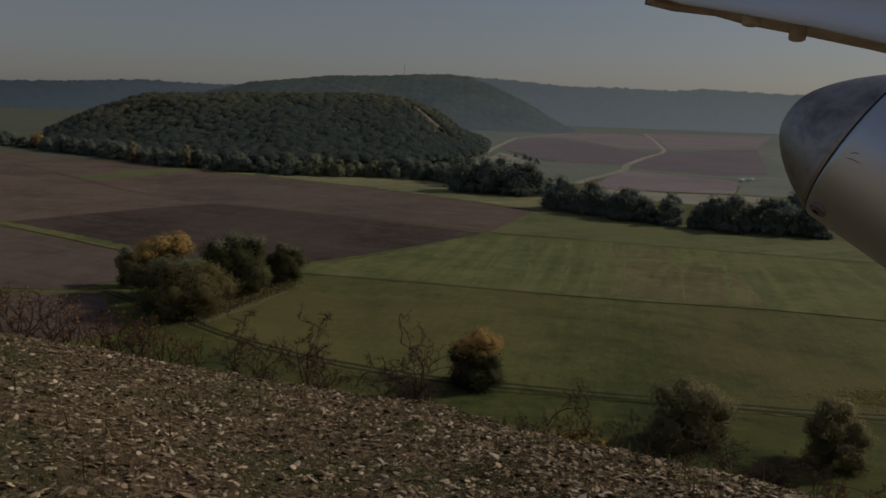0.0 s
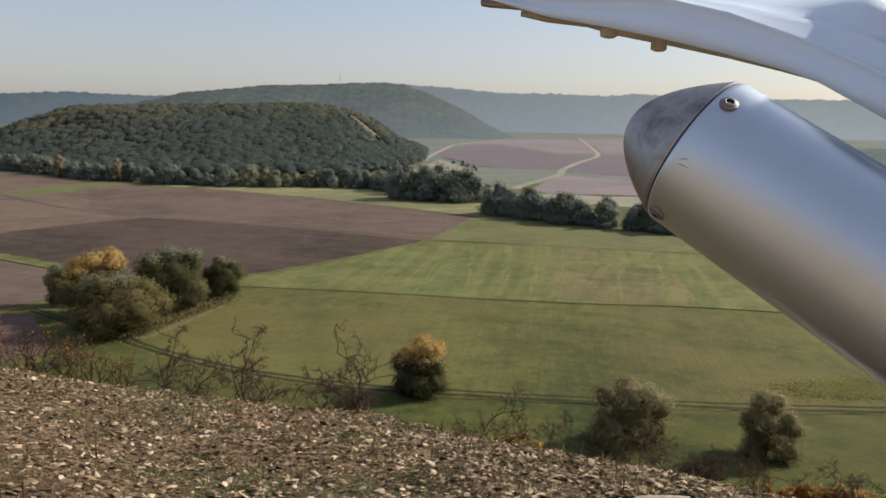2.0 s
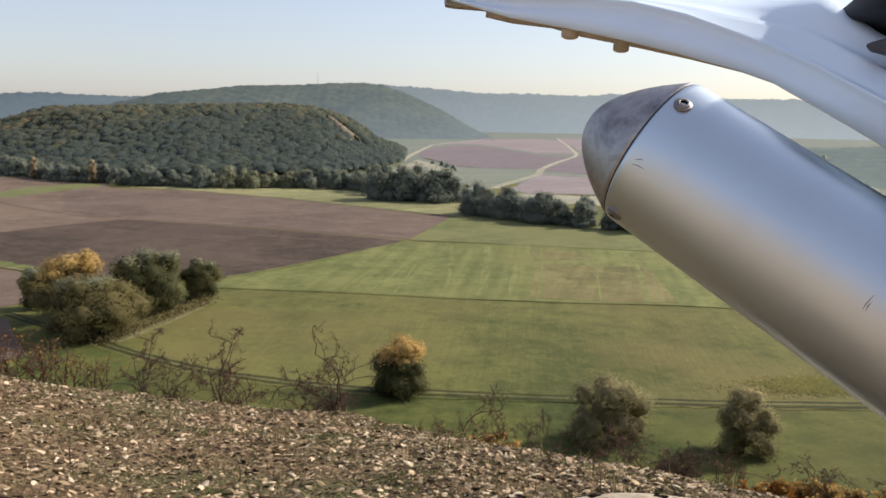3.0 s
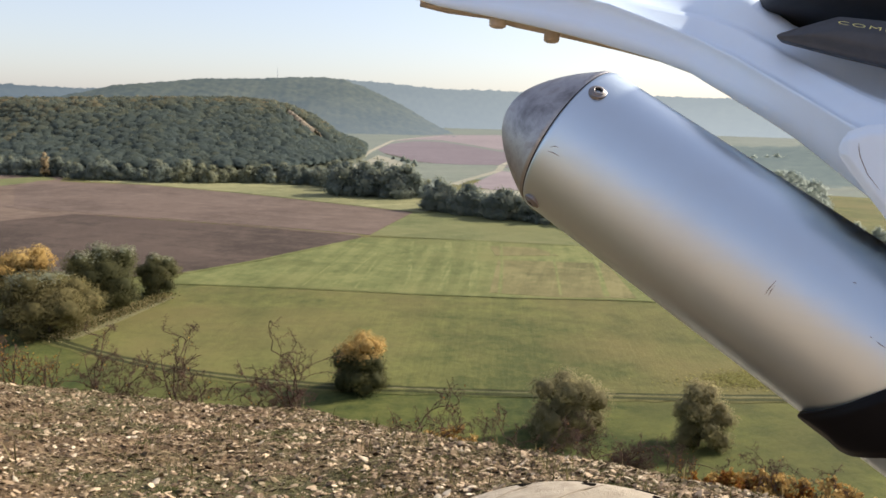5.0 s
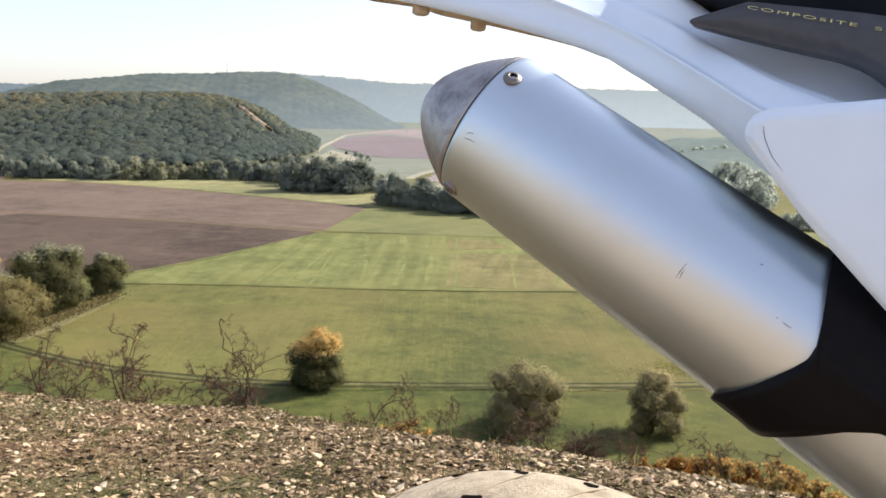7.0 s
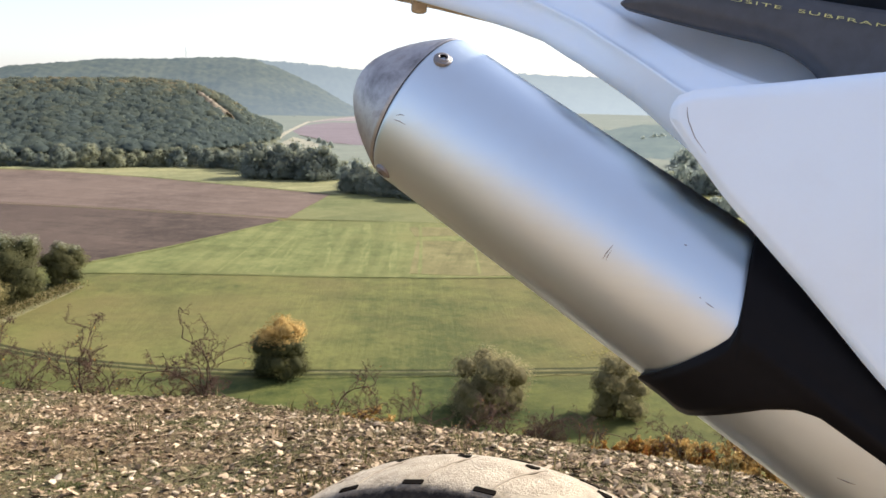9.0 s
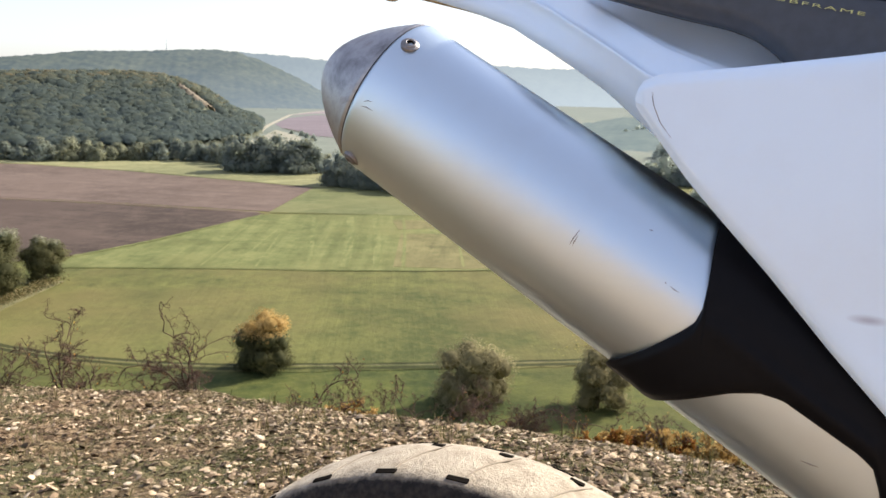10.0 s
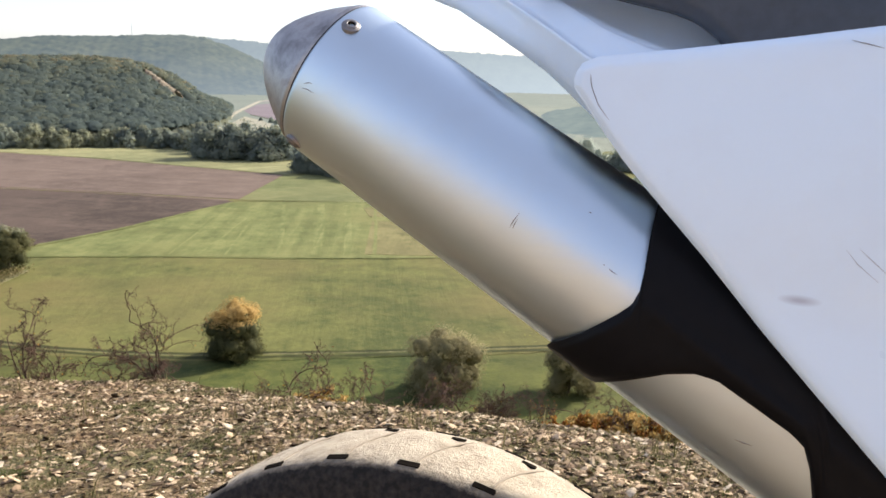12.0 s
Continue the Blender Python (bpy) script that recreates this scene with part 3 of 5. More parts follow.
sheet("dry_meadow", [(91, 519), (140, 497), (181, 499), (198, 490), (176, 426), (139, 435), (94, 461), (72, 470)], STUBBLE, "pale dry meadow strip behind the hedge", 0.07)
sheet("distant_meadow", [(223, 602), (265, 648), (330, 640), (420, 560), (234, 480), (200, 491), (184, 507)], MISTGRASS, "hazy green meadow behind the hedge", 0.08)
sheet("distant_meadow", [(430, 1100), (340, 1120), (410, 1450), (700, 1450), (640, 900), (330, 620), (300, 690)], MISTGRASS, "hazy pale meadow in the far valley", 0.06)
ribbon("farm_road", [(30, 720), (40, 860), (52, 980), (77, 1156), (129, 1508), (188, 1703), (279, 1912)], 7, CHALK, "pale chalky farm road round the wooded hill")
ribbon("farm_road", [(563, 2320), (411, 1598), (316, 1172), (280, 1055), (223, 915), (178, 789)], 6, CHALK, "pale farm road between bare fields")
ribbon("farm_road", [(178, 789), (153, 695), (109, 596), (88, 544)], 7, STUBBLE, "pale grassy farm road beyond the hedge")
ribbon("field_margin", [(156, 712), (192, 686), (224, 650), (290, 665)], 3.5, CHALK, "pale strip between two bare fields", 0.14)
ribbon("field_margin", [(95, 515), (140, 502), (183, 505), (240, 490)], 2.0, DITCH, "dark grassy edge of a bare field", 0.14)
ribbon("field_margin", [(74, 985), (85, 905), (91, 823), (111, 794)], 4.0, RUT, "dark bushy edge of a ploughed field", 0.16)
ribbon("meadow_track", [(-260, 262), (-162, 290), (-128, 268), (-97, 246)], 5, MEADOW2, "green grass track between ploughed fields")
ribbon("meadow_track", [(-260, 257), (-160, 285), (-126, 263), (-97, 242)], 1.4, TRACK, "pale wheel track beside the ploughed field", 0.2)
ribbon("field_margin", [(-330, 590), (-266, 522), (-216, 467), (-166, 413), (-128, 379), (-112, 374)], 3.0, SOIL, "darker furrow between two brown fields", 0.15)
ribbon("field_margin", [(16, 306), (-47, 342), (-107, 369), (-140, 330)], 3.0, SOIL_LIGHT, "pale unploughed strip between two fields", 0.14)
ribbon("ditch", [(-42, 219), (-6, 212), (24, 204), (52, 198), (78, 195), (106, 187), (190, 160)], 0.8, DITCH, "dark grassy ditch across the meadow")
ribbon("ditch", [(16, 305), (49, 298), (85, 286), (150, 267), (220, 248)], 1.0, DITCH, "dark grassy ditch across the meadow")
ribbon("field_margin", [(17, 304), (-21, 252), (-41, 231)], 1.6, MEADOW2, "light green edge of the ploughed field", 0.14)
ROAD = np.array([(-84, 192), (-80, 188), (-56, 167), (-43, 155), (-27, 143.5), (-8, 135), (1, 132.6), (15, 130), (34, 126.5), (48, 124.5), (62, 122.5), (85, 120.5), (130, 118)], float)
sheet("lower_meadow", [tuple(p - (0, 2.2)) for p in ROAD[1:]] + [(130, 55), (40, 50), (-10, 50), (-60, 55), (-64, 150)], LOWMEAD, "lush green meadow below the farm track", 0.05)
ribbon("farm_track", ROAD, 4.4, MEADOW, "grassy strip of a two-rut farm track", 0.12)
ribbon("rut", ROAD + (0, 1.1), 1.1, RUT, "dark wheel rut of a farm track", 0.15, 0.3)
ribbon("rut", ROAD - (0, 1.0), 1.2, RUT, "dark wheel rut of a farm track", 0.15, 0.3)
ribbon("rut", ROAD + (0, 0.45), 0.35, TRACK, "worn dry edge of a farm track", 0.14, 0.5)
# mowing lines in the meadow
for x0, x1, w, mat in ((21.5, 33.5, 1.3, MOWN), (31, 47, 2.6, MOWN), (39, 56, 2.2, MOWN), (8, 20, 0.8, MOWN), (46, 66, 1.0, MOWN), (62, 83, 0.7, MOWN), (74, 97, 1.6, MOWN), (-6, 8, 0.7, MOWN), (1, 19, 0.9, MOWN)):
    y0 = float(np.interp(x0, [-40, 24, 78, 106], [219, 204, 195, 187])) + 1.5
    y1 = float(np.interp(x1, [17, 49, 105, 150], [303, 297, 281, 267])) - 2 - (0 if x0 > 15 else 30)
    ribbon("mowing_line", [(x0, y0), ((x0 + x1) / 2 + 0.6, (y0 + y1) / 2), (x1, y1)], w, mat, "pale mowing line in the meadow", 0.13, 0.2)


# ---- trees ----
def quads(c, size, rng, squash=1.0, out=None):
    """One leaf card for each centre, turned at random, or loosely along the outward ways given; returns verts and faces."""
    n = len(c)
    d = rng.normal(size=(n, 3))
    d /= np.linalg.norm(d, axis=1)[:, None]
    if out is not None:
        d = out + 0.4 * d
        d /= np.linalg.norm(d, axis=1)[:, None]
    e = rng.normal(size=(n, 3))
    e = np.cross(d, e)
    e /= np.linalg.norm(e, axis=1)[:, None]
    f = np.cross(d, e)
    s = (size * rng.uniform(0.55, 1.3, n))[:, None]
    e, f = e * s, f * s * squash
    v = np.stack([c - e * 0.5, c - f * 0.5, c + e * 0.5, c + f * 0.5], 1).reshape(-1, 3)
    return v, np.arange(4 * n).reshape(-1, 4)


def tube(path, radii, sides=6):
    """Verts and faces of a tapering tube along a path."""
    path = np.asarray(path, float)
    d = np.gradient(path, axis=0)
    d /= np.linalg.norm(d, axis=1)[:, None] + 1e-9
    ref = np.where(np.abs(d[:, 2:3]) > 0.9, [[1.0, 0, 0]], [[0, 0, 1.0]])
    a = np.cross(d, ref)
    a /= np.linalg.norm(a, axis=1)[:, None] + 1e-9
    b = np.cross(d, a)
    th = np.linspace(0, 2 * np.pi, sides, endpoint=False)
    v = path[:, None] + (a[:, None] * np.cos(th)[None, :, None] + b[:, None] * np.sin(th)[None, :, None]) * np.asarray(radii)[:, None, None]
    return v.reshape(-1, 3), grid_faces(len(path), sides, True)


def joined(parts):
    vs, fs, o = [], [], 0
    for v, f in parts:
        vs.append(v)
        fs.append(f + o)
        o += len(v)
    return np.concatenate(vs), np.concatenate(fs)


def tree_meshes(seed, height, width, leaves, leaf, lobes=9, low=0.12, mats=None, gold=0.0, droop=0.0, spread=1.0, skirt=0):
    """Trunk with limbs, and a crown of leaf cards in uneven lobes. gold: the share of the crown, from the top, that has turned yellow."""
    rng = np.random.default_rng(seed)
    h, w = height, width
    cs, rs = [], []
    for i in range(lobes):
        t = rng.uniform(0.0, 1.0)
        zz = h * (low + 0.12 + (0.8 - low) * t)
        reach = w * 0.5 * (0.75 if t < 0.55 else 0.75 - 0.5 * (t - 0.55))
        an = 2.4 * i + rng.uniform(-0.4, 0.4)
        q = reach * rng.uniform(0.6, 1.1) * spread
        cs.append((math.cos(an) * q, math.sin(an) * q, zz))
        rs.append(w * rng.uniform(0.13, 0.24))
    for i in range(skirt):
        an = 2 * math.pi * i / skirt + rng.uniform(-0.3, 0.3)
        cs.append((math.cos(an) * w * 0.3, math.sin(an) * w * 0.3, h * rng.uniform(0.1, 0.2)))
        rs.append(w * rng.uniform(0.19, 0.25))
    cs.append((0, 0, h * 0.82)), rs.append(w * 0.22)
    cs.append((0, 0, h * 0.5)), rs.append(w * 0.37)
    cs, rs = np.array(cs), np.array(rs)
    trunk = []
    tz = np.linspace(0, h * 0.7, 7)
    trunk.append(tube(np.stack([0.03 * w * np.sin(tz * 0.9), 0.03 * w * np.cos(tz * 0.7), tz - 0.15], -1), np.linspace(0.035, 0.012, 7) * h * 0.8, 8))
    for c in cs[:-1]:
        base = np.array([0, 0, max(0.12 * h, c[2] * 0.45)])
        s = np.linspace(0, 1, 5)[:, None]
        trunk.append(tube(base * (1 - s) + c * s + np.array([0, 0, 0.05 * h]) * (s * (1 - s)), np.linspace(0.014, 0.004, 5) * h, 5))
    p = rs ** 2 / (rs ** 2).sum()
    k = rng.choice(len(cs), leaves, p=p)
    d = rng.normal(size=(leaves, 3))
    d /= np.linalg.norm(d, axis=1)[:, None]
    rad = rng.uniform(0.5, 1.1, leaves) ** 0.42
    lump = 1 + 0.16 * np.sin(7 * d[:, 0] + k) * np.sin(6 * d[:, 1] + 2 * k) + 0.14 * np.sin(9 * d[:, 2] + 3 * k)
    c = cs[k] + d * (rs[k] * rad * lump)[:, None] * np.array([1, 1, 0.88])
    c[:, 2] = np.maximum(c[:, 2] - droop * h * rng.uniform(0, 1, leaves) ** 2, 0.03 * h)
    v, f = quads(c, leaf, rng, 1.0, d)
    mid = c - np.array([0, 0, h * 0.42])
    nrm = 0.8 * d + rng.normal(0, 0.13, d.shape) + 0.6 * mid / np.linalg.norm(mid, axis=1)[:, None] + np.array([0, 0, 0.15])
    nrm = np.repeat(nrm / np.linalg.norm(nrm, axis=1)[:, None], 4, 0)
    # random tone per lobe, paler towards the top, darker in the inner mass
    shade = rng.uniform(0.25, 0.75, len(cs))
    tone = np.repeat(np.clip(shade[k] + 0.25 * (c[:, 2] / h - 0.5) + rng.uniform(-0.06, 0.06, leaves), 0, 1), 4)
    # the leafy mass inside each lobe
    ta, tb = np.meshgrid(np.linspace(0.12, np.pi - 0.12, 8), np.linspace(0, 2 * np.pi, 12, endpoint=False), indexing="ij")
    ball = np.stack([np.sin(ta) * np.cos(tb), np.sin(ta) * np.sin(tb), np.cos(ta)], -1).reshape(-1, 3)
    core = cs[:, None] + ball[None] * (rs[:, None, None] * 0.52 * (1 + 0.12 * np.sin(5 * ball[None, :, :1] + 4 * ball[None, :, 1:2] + np.arange(len(cs))[:, None, None])))
    core[..., 2] = np.maximum(core[..., 2], 0.04 * h)
    bf = grid_faces(8, 12, True)
    cf = (bf[None] + (np.arange(len(cs)) * 96)[:, None, None]).reshape(-1, 4)
    v, f = joined([(v, f), (core.reshape(-1, 3), cf)])
    nrm = np.concatenate([nrm, np.tile(ball, (len(cs), 1))])
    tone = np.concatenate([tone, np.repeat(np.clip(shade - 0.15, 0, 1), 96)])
    idx = np.zeros(len(f), int)
    if gold > 0:
        fc = v[f].mean(1)
        edge = h * (1 - gold) + 0.05 * h * np.sin(3 * np.arctan2(fc[:, 1], fc[:, 0])) + rng.normal(0, 0.05 * h, len(f))
        idx = (fc[:, 2] > edge).astype(int)
    tv, tf = joined(trunk)
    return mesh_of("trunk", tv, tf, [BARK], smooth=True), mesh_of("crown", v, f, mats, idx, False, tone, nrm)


def tree(name, meshes, x, y, label, turn=0.0, scale=(1, 1, 1), group="", z=None):
    zz = VALLEY + 0.1 if z is None else z
    ob = empty(name, pose(x, y, zz, 0, 0, turn) @ Matrix.Diagonal((*scale, 1)), label, "tree", group)
    part("trunk", meshes[0], ob)
    part("crown", meshes[1], ob)
    return ob


OG, GG = [LEAF_OLIVE, LEAF_GOLD], [LEAF_GREEN, LEAF_GOLD]
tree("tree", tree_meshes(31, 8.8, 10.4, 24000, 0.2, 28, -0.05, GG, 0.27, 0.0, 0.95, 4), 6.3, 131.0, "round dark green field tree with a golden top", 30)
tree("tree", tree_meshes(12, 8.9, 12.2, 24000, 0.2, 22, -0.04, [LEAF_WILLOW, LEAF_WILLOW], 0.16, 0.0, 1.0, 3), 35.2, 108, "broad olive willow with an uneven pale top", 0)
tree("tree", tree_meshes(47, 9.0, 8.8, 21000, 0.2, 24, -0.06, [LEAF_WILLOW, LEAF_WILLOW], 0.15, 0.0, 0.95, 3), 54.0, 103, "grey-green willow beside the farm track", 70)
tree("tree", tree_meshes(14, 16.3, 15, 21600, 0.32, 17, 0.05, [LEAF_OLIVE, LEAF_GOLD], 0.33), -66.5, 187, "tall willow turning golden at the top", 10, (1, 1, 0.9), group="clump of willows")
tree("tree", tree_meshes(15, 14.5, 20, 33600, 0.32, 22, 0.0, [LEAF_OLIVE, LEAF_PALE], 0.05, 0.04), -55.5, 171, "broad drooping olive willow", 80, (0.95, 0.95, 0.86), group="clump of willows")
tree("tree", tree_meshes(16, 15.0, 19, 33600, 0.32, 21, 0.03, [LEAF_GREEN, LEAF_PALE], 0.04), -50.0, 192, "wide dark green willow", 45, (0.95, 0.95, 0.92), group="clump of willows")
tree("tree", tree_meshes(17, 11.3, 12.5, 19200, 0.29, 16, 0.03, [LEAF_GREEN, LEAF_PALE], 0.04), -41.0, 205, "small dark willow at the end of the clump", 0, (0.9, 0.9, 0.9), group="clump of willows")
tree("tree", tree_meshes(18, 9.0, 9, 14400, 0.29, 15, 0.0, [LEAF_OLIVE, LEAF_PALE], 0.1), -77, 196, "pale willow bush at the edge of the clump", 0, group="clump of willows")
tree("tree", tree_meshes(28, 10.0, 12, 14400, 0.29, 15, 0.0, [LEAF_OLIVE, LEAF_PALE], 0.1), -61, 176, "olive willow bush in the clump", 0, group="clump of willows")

rng = np.random.default_rng(9)
rt = rng.uniform(0, 1, 5000)
rc = np.stack([np.interp(rt, [0, 1], [-53, -38]) + rng.normal(0, 1.3, 5000), np.interp(rt, [0, 1], [164, 203]) + rng.normal(0, 1.5, 5000), VALLEY + rng.uniform(0.1, 1.5, 5000)], -1)
tagged(new("dry_reeds", mesh_of("dry_reeds", *quads(rc, 0.3, rng), [DRY])), "brown dry reeds beside the willow clump", "reeds", kind="stuff")
gp = rng.normal(0, 1, (9000, 2)) * np.array([8.0, 2.3]) + np.array([87, 131.5]) + np.array([1, 0.25]) * rng.normal(0, 3, (9000, 1))
YELLOW = m_leaf("yellowed_blades", [(0.0, (0.17, 0.165, 0.045)), (0.5, (0.23, 0.215, 0.06)), (1.0, (0.3, 0.27, 0.08))])
gp = gp[gp[:, 1] > 124.5]
tagged(new("yellow_grass", mesh_of("yellow_grass", *quads(np.c_[gp, VALLEY + 0.14 + rng.uniform(0.0, 0.08, len(gp))], 0.4, rng, 1.0, np.array([0, 0, 1.6])), [YELLOW])), "patch of tall yellowed grass beside the farm track", "grass", kind="stuff")
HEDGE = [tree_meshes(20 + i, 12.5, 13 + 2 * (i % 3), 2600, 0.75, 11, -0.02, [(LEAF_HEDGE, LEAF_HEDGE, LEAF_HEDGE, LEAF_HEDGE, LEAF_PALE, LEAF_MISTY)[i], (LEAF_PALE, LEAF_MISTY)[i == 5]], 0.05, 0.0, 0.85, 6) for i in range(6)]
rng = np.random.default_rng(5)


def hedge_row(line, step, h, group, kinds=(0, 1, 2, 3)):
    pts = np.array(line, float)
    t = np.r_[0, np.cumsum(np.hypot(*np.diff(pts, axis=0).T))]
    s = 0.0
    while s < t[-1]:
        x, y = np.interp(s, t, pts[:, 0]), np.interp(s, t, pts[:, 1])
        k = int(rng.choice(kinds))
        q = h / 12.5 * rng.uniform(0.72, 1.2)
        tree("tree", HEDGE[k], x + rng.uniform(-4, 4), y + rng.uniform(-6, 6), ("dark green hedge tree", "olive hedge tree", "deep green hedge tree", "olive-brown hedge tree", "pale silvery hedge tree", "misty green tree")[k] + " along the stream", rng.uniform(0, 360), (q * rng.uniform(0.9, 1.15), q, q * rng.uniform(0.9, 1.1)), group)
        s += 0.8 * step * rng.uniform(0.7, 1.3)


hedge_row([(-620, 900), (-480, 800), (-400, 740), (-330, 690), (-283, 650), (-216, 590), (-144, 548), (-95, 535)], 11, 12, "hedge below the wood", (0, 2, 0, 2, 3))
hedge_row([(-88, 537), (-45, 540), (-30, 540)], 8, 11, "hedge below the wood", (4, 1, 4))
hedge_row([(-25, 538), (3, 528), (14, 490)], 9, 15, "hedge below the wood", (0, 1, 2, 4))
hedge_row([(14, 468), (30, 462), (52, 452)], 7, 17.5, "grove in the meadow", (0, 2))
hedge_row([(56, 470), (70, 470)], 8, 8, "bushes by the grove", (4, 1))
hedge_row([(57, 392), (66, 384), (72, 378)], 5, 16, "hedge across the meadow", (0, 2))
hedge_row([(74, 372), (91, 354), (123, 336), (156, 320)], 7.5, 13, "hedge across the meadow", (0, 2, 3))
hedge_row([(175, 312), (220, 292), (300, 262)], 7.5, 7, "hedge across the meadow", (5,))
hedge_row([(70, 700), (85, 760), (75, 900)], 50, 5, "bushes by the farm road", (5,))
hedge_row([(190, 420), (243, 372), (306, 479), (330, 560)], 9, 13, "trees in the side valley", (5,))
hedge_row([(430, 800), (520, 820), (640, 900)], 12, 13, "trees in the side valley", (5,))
LEAF_TAN = m_leaf("tan_leaves", [(0.0, (0.24, 0.185, 0.105)), (0.5, (0.36, 0.275, 0.155)), (1.0, (0.47, 0.37, 0.22))], True)
POP = tree_meshes(40, 18, 8, 2400, 0.7, 14, 0.0, [LEAF_TAN, LEAF_TAN], 0.5, 0.0, 0.8, 3)
for x, y in ((-229, 588), (-181, 562)):
    tree("poplar", POP, x, y, "slim golden poplar in the hedge", 0, (0.8, 0.8, 1.0), "golden poplars")
tree("tree", tree_meshes(41, 12, 14, 1500, 1.2, 8, 0.0, OG, 0.5), -362, 714, "golden tree at the foot of the wood", 0)


def bale(x, y, turn):
    """A round bale lying on its side, wrapped in film."""
    th = np.linspace(0, 2 * np.pi, 20, endpoint=False)
    prof = [(-0.75, 0.02), (-0.75, 0.6), (-0.68, 0.74), (-0.5, 0.78), (0.5, 0.78), (0.68, 0.74), (0.75, 0.6), (0.75, 0.02)]
    v = np.concatenate([np.stack([np.full(20, u), r * np.cos(th), 0.78 + r * np.sin(th)], -1) for u, r in prof]) * 1.5
    ob = new("wrapped_bale", mesh_of("wrapped_bale", v, grid_faces(len(prof), 20, True), [FILM], smooth=True))
    ob.matrix_basis = pose(x, y, VALLEY + 0.1, 0, 0, turn)
    return tagged(ob, "round bale wrapped in white film on a field", "bale", "bales in the far field")


FILM = m_plain("bale_film", (0.66, 0.68, 0.68), 0.5)
for i, (x, y) in enumerate(((224.5, 613), (227.5, 616), (231, 620), (235.5, 624), (239, 628))):
    bale(x, y, 35 * i)


def woodland(name, n, seed, a0, a1):
    """Many tree crowns over the wooded hill, joined into one."""
    rg = np.random.default_rng(seed)
    a = np.radians(rg.uniform(a0, a1, n * 3))
    r = rg.uniform(600, 1180, n * 3)
    x, y = np.sin(a) * r, np.cos(a) * r
    z = wood_hill(x, y)
    ok = z > VALLEY + 1.0
    for q in np.linspace(0, 7, 22):      # no trees on the scar, nor just below it
        qx, qy, qw = (np.interp(q, np.arange(8), u) for u in (SC_P[:, 0], SC_P[:, 1], SC_W))
        ok &= ~((np.abs(x - qx) < qw * 0.5 + 5) & (y < qy + 10) & (y > qy - 45))
    x, y, z = x[ok][:n], y[ok][:n], z[ok][:n]
    per = 34
    k = len(x)
    size = 3.0 + 3.8 * rg.uniform(0, 1, k) ** 1.5
    base = np.stack([x, y, z + 2.6 + size * 0.42], -1)[:, None]
    squash = np.array([1.2, 1.2, 0.72])

    def lump(d):
        return 1 + 0.13 * np.sin(6 * d[..., 0] + x[:, None]) * np.sin(5 * d[..., 1] + y[:, None]) + 0.06 * np.sin(9 * d[..., 2] + 2 * x[:, None])

    d = rg.normal(size=(k, per, 3))
    d /= np.linalg.norm(d, axis=2)[..., None]
    d[..., 2] = np.abs(d[..., 2]) * 1.15 - 0.25
    up = np.array([0, 0, 0.62])
    c = base + d * (size[:, None] * lump(d) * rg.uniform(0.8, 1.12, (k, per)))[..., None] * squash
    v, f = quads(c.reshape(-1, 3), 2.1, rg, 1.0, d.reshape(-1, 3))
    ta, tb = np.meshgrid(np.linspace(0.1, 2.1, 5), np.linspace(0, 2 * np.pi, 7, endpoint=False), indexing="ij")
    ball = np.stack([np.sin(ta) * np.cos(tb), np.sin(ta) * np.sin(tb), np.cos(ta)], -1).reshape(1, -1, 3)
    ball = np.repeat(ball, k, 0)
    core = base + ball * (size[:, None] * lump(ball) * 0.82)[..., None] * squash
    cf = (grid_faces(5, 7, True)[None] + (np.arange(k) * 35)[:, None, None]).reshape(-1, 4)
    v, f = joined([(v, f), (core.reshape(-1, 3), cf)])
    nrm = np.concatenate([np.repeat((d * 0.5 + up + rg.normal(0, 0.1, d.shape)).reshape(-1, 3), 4, 0), (ball * 0.5 + up).reshape(-1, 3)])
    nrm = nrm / np.linalg.norm(nrm, axis=1)[:, None]
    # crowns turn ochre uphill and darker towards the foot of the hill
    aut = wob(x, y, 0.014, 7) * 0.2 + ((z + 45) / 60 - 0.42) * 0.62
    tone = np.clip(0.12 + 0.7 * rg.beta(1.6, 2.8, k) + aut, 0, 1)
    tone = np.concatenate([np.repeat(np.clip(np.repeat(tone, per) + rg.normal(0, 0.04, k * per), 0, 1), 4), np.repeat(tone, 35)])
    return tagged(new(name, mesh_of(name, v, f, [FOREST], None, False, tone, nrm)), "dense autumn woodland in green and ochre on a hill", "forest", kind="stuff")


# the bare scar down the shoulder of the wooded hill
SC_W = [6, 8, 7, 9, 9, 12, 14, 10]
SC_P = []
for i in range(8):
    az, el = radians(-2.25 + 1.85 * i / 7), radians(0.15 - 1.4 * i / 7)
    way = np.arange(620.0, 1000.0, 1.0)
    under = 1 + way * math.tan(el) < wood_hill(np.sin(az) * way, np.cos(az) * way) + 6.0
    d = float(way[np.argmax(under)])
    SC_P.append((math.sin(az) * d, math.cos(az) * d))
SC_P = np.array(SC_P)
sc_t = np.linspace(0, 7, 29)
sc_x, sc_y, sc_h = (np.interp(sc_t, np.arange(8), q) for q in (SC_P[:, 0], SC_P[:, 1], np.array(SC_W) / 2.0))
sc_v = []
for x, y, w in zip(sc_x, sc_y, sc_h):
    for q in (-1.0, -0.5, 0.0, 0.5, 1.0):
        px = x + q * w * (1 + 0.3 * math.sin(x * 1.7 + 3 * q))
        sc_v.append((px, y + 3 * q, float(wood_hill(px, y + 3 * q)) + (6.0 if abs(q) < 0.9 else 2.0) + 0.4 * math.sin(px * 1.3)))
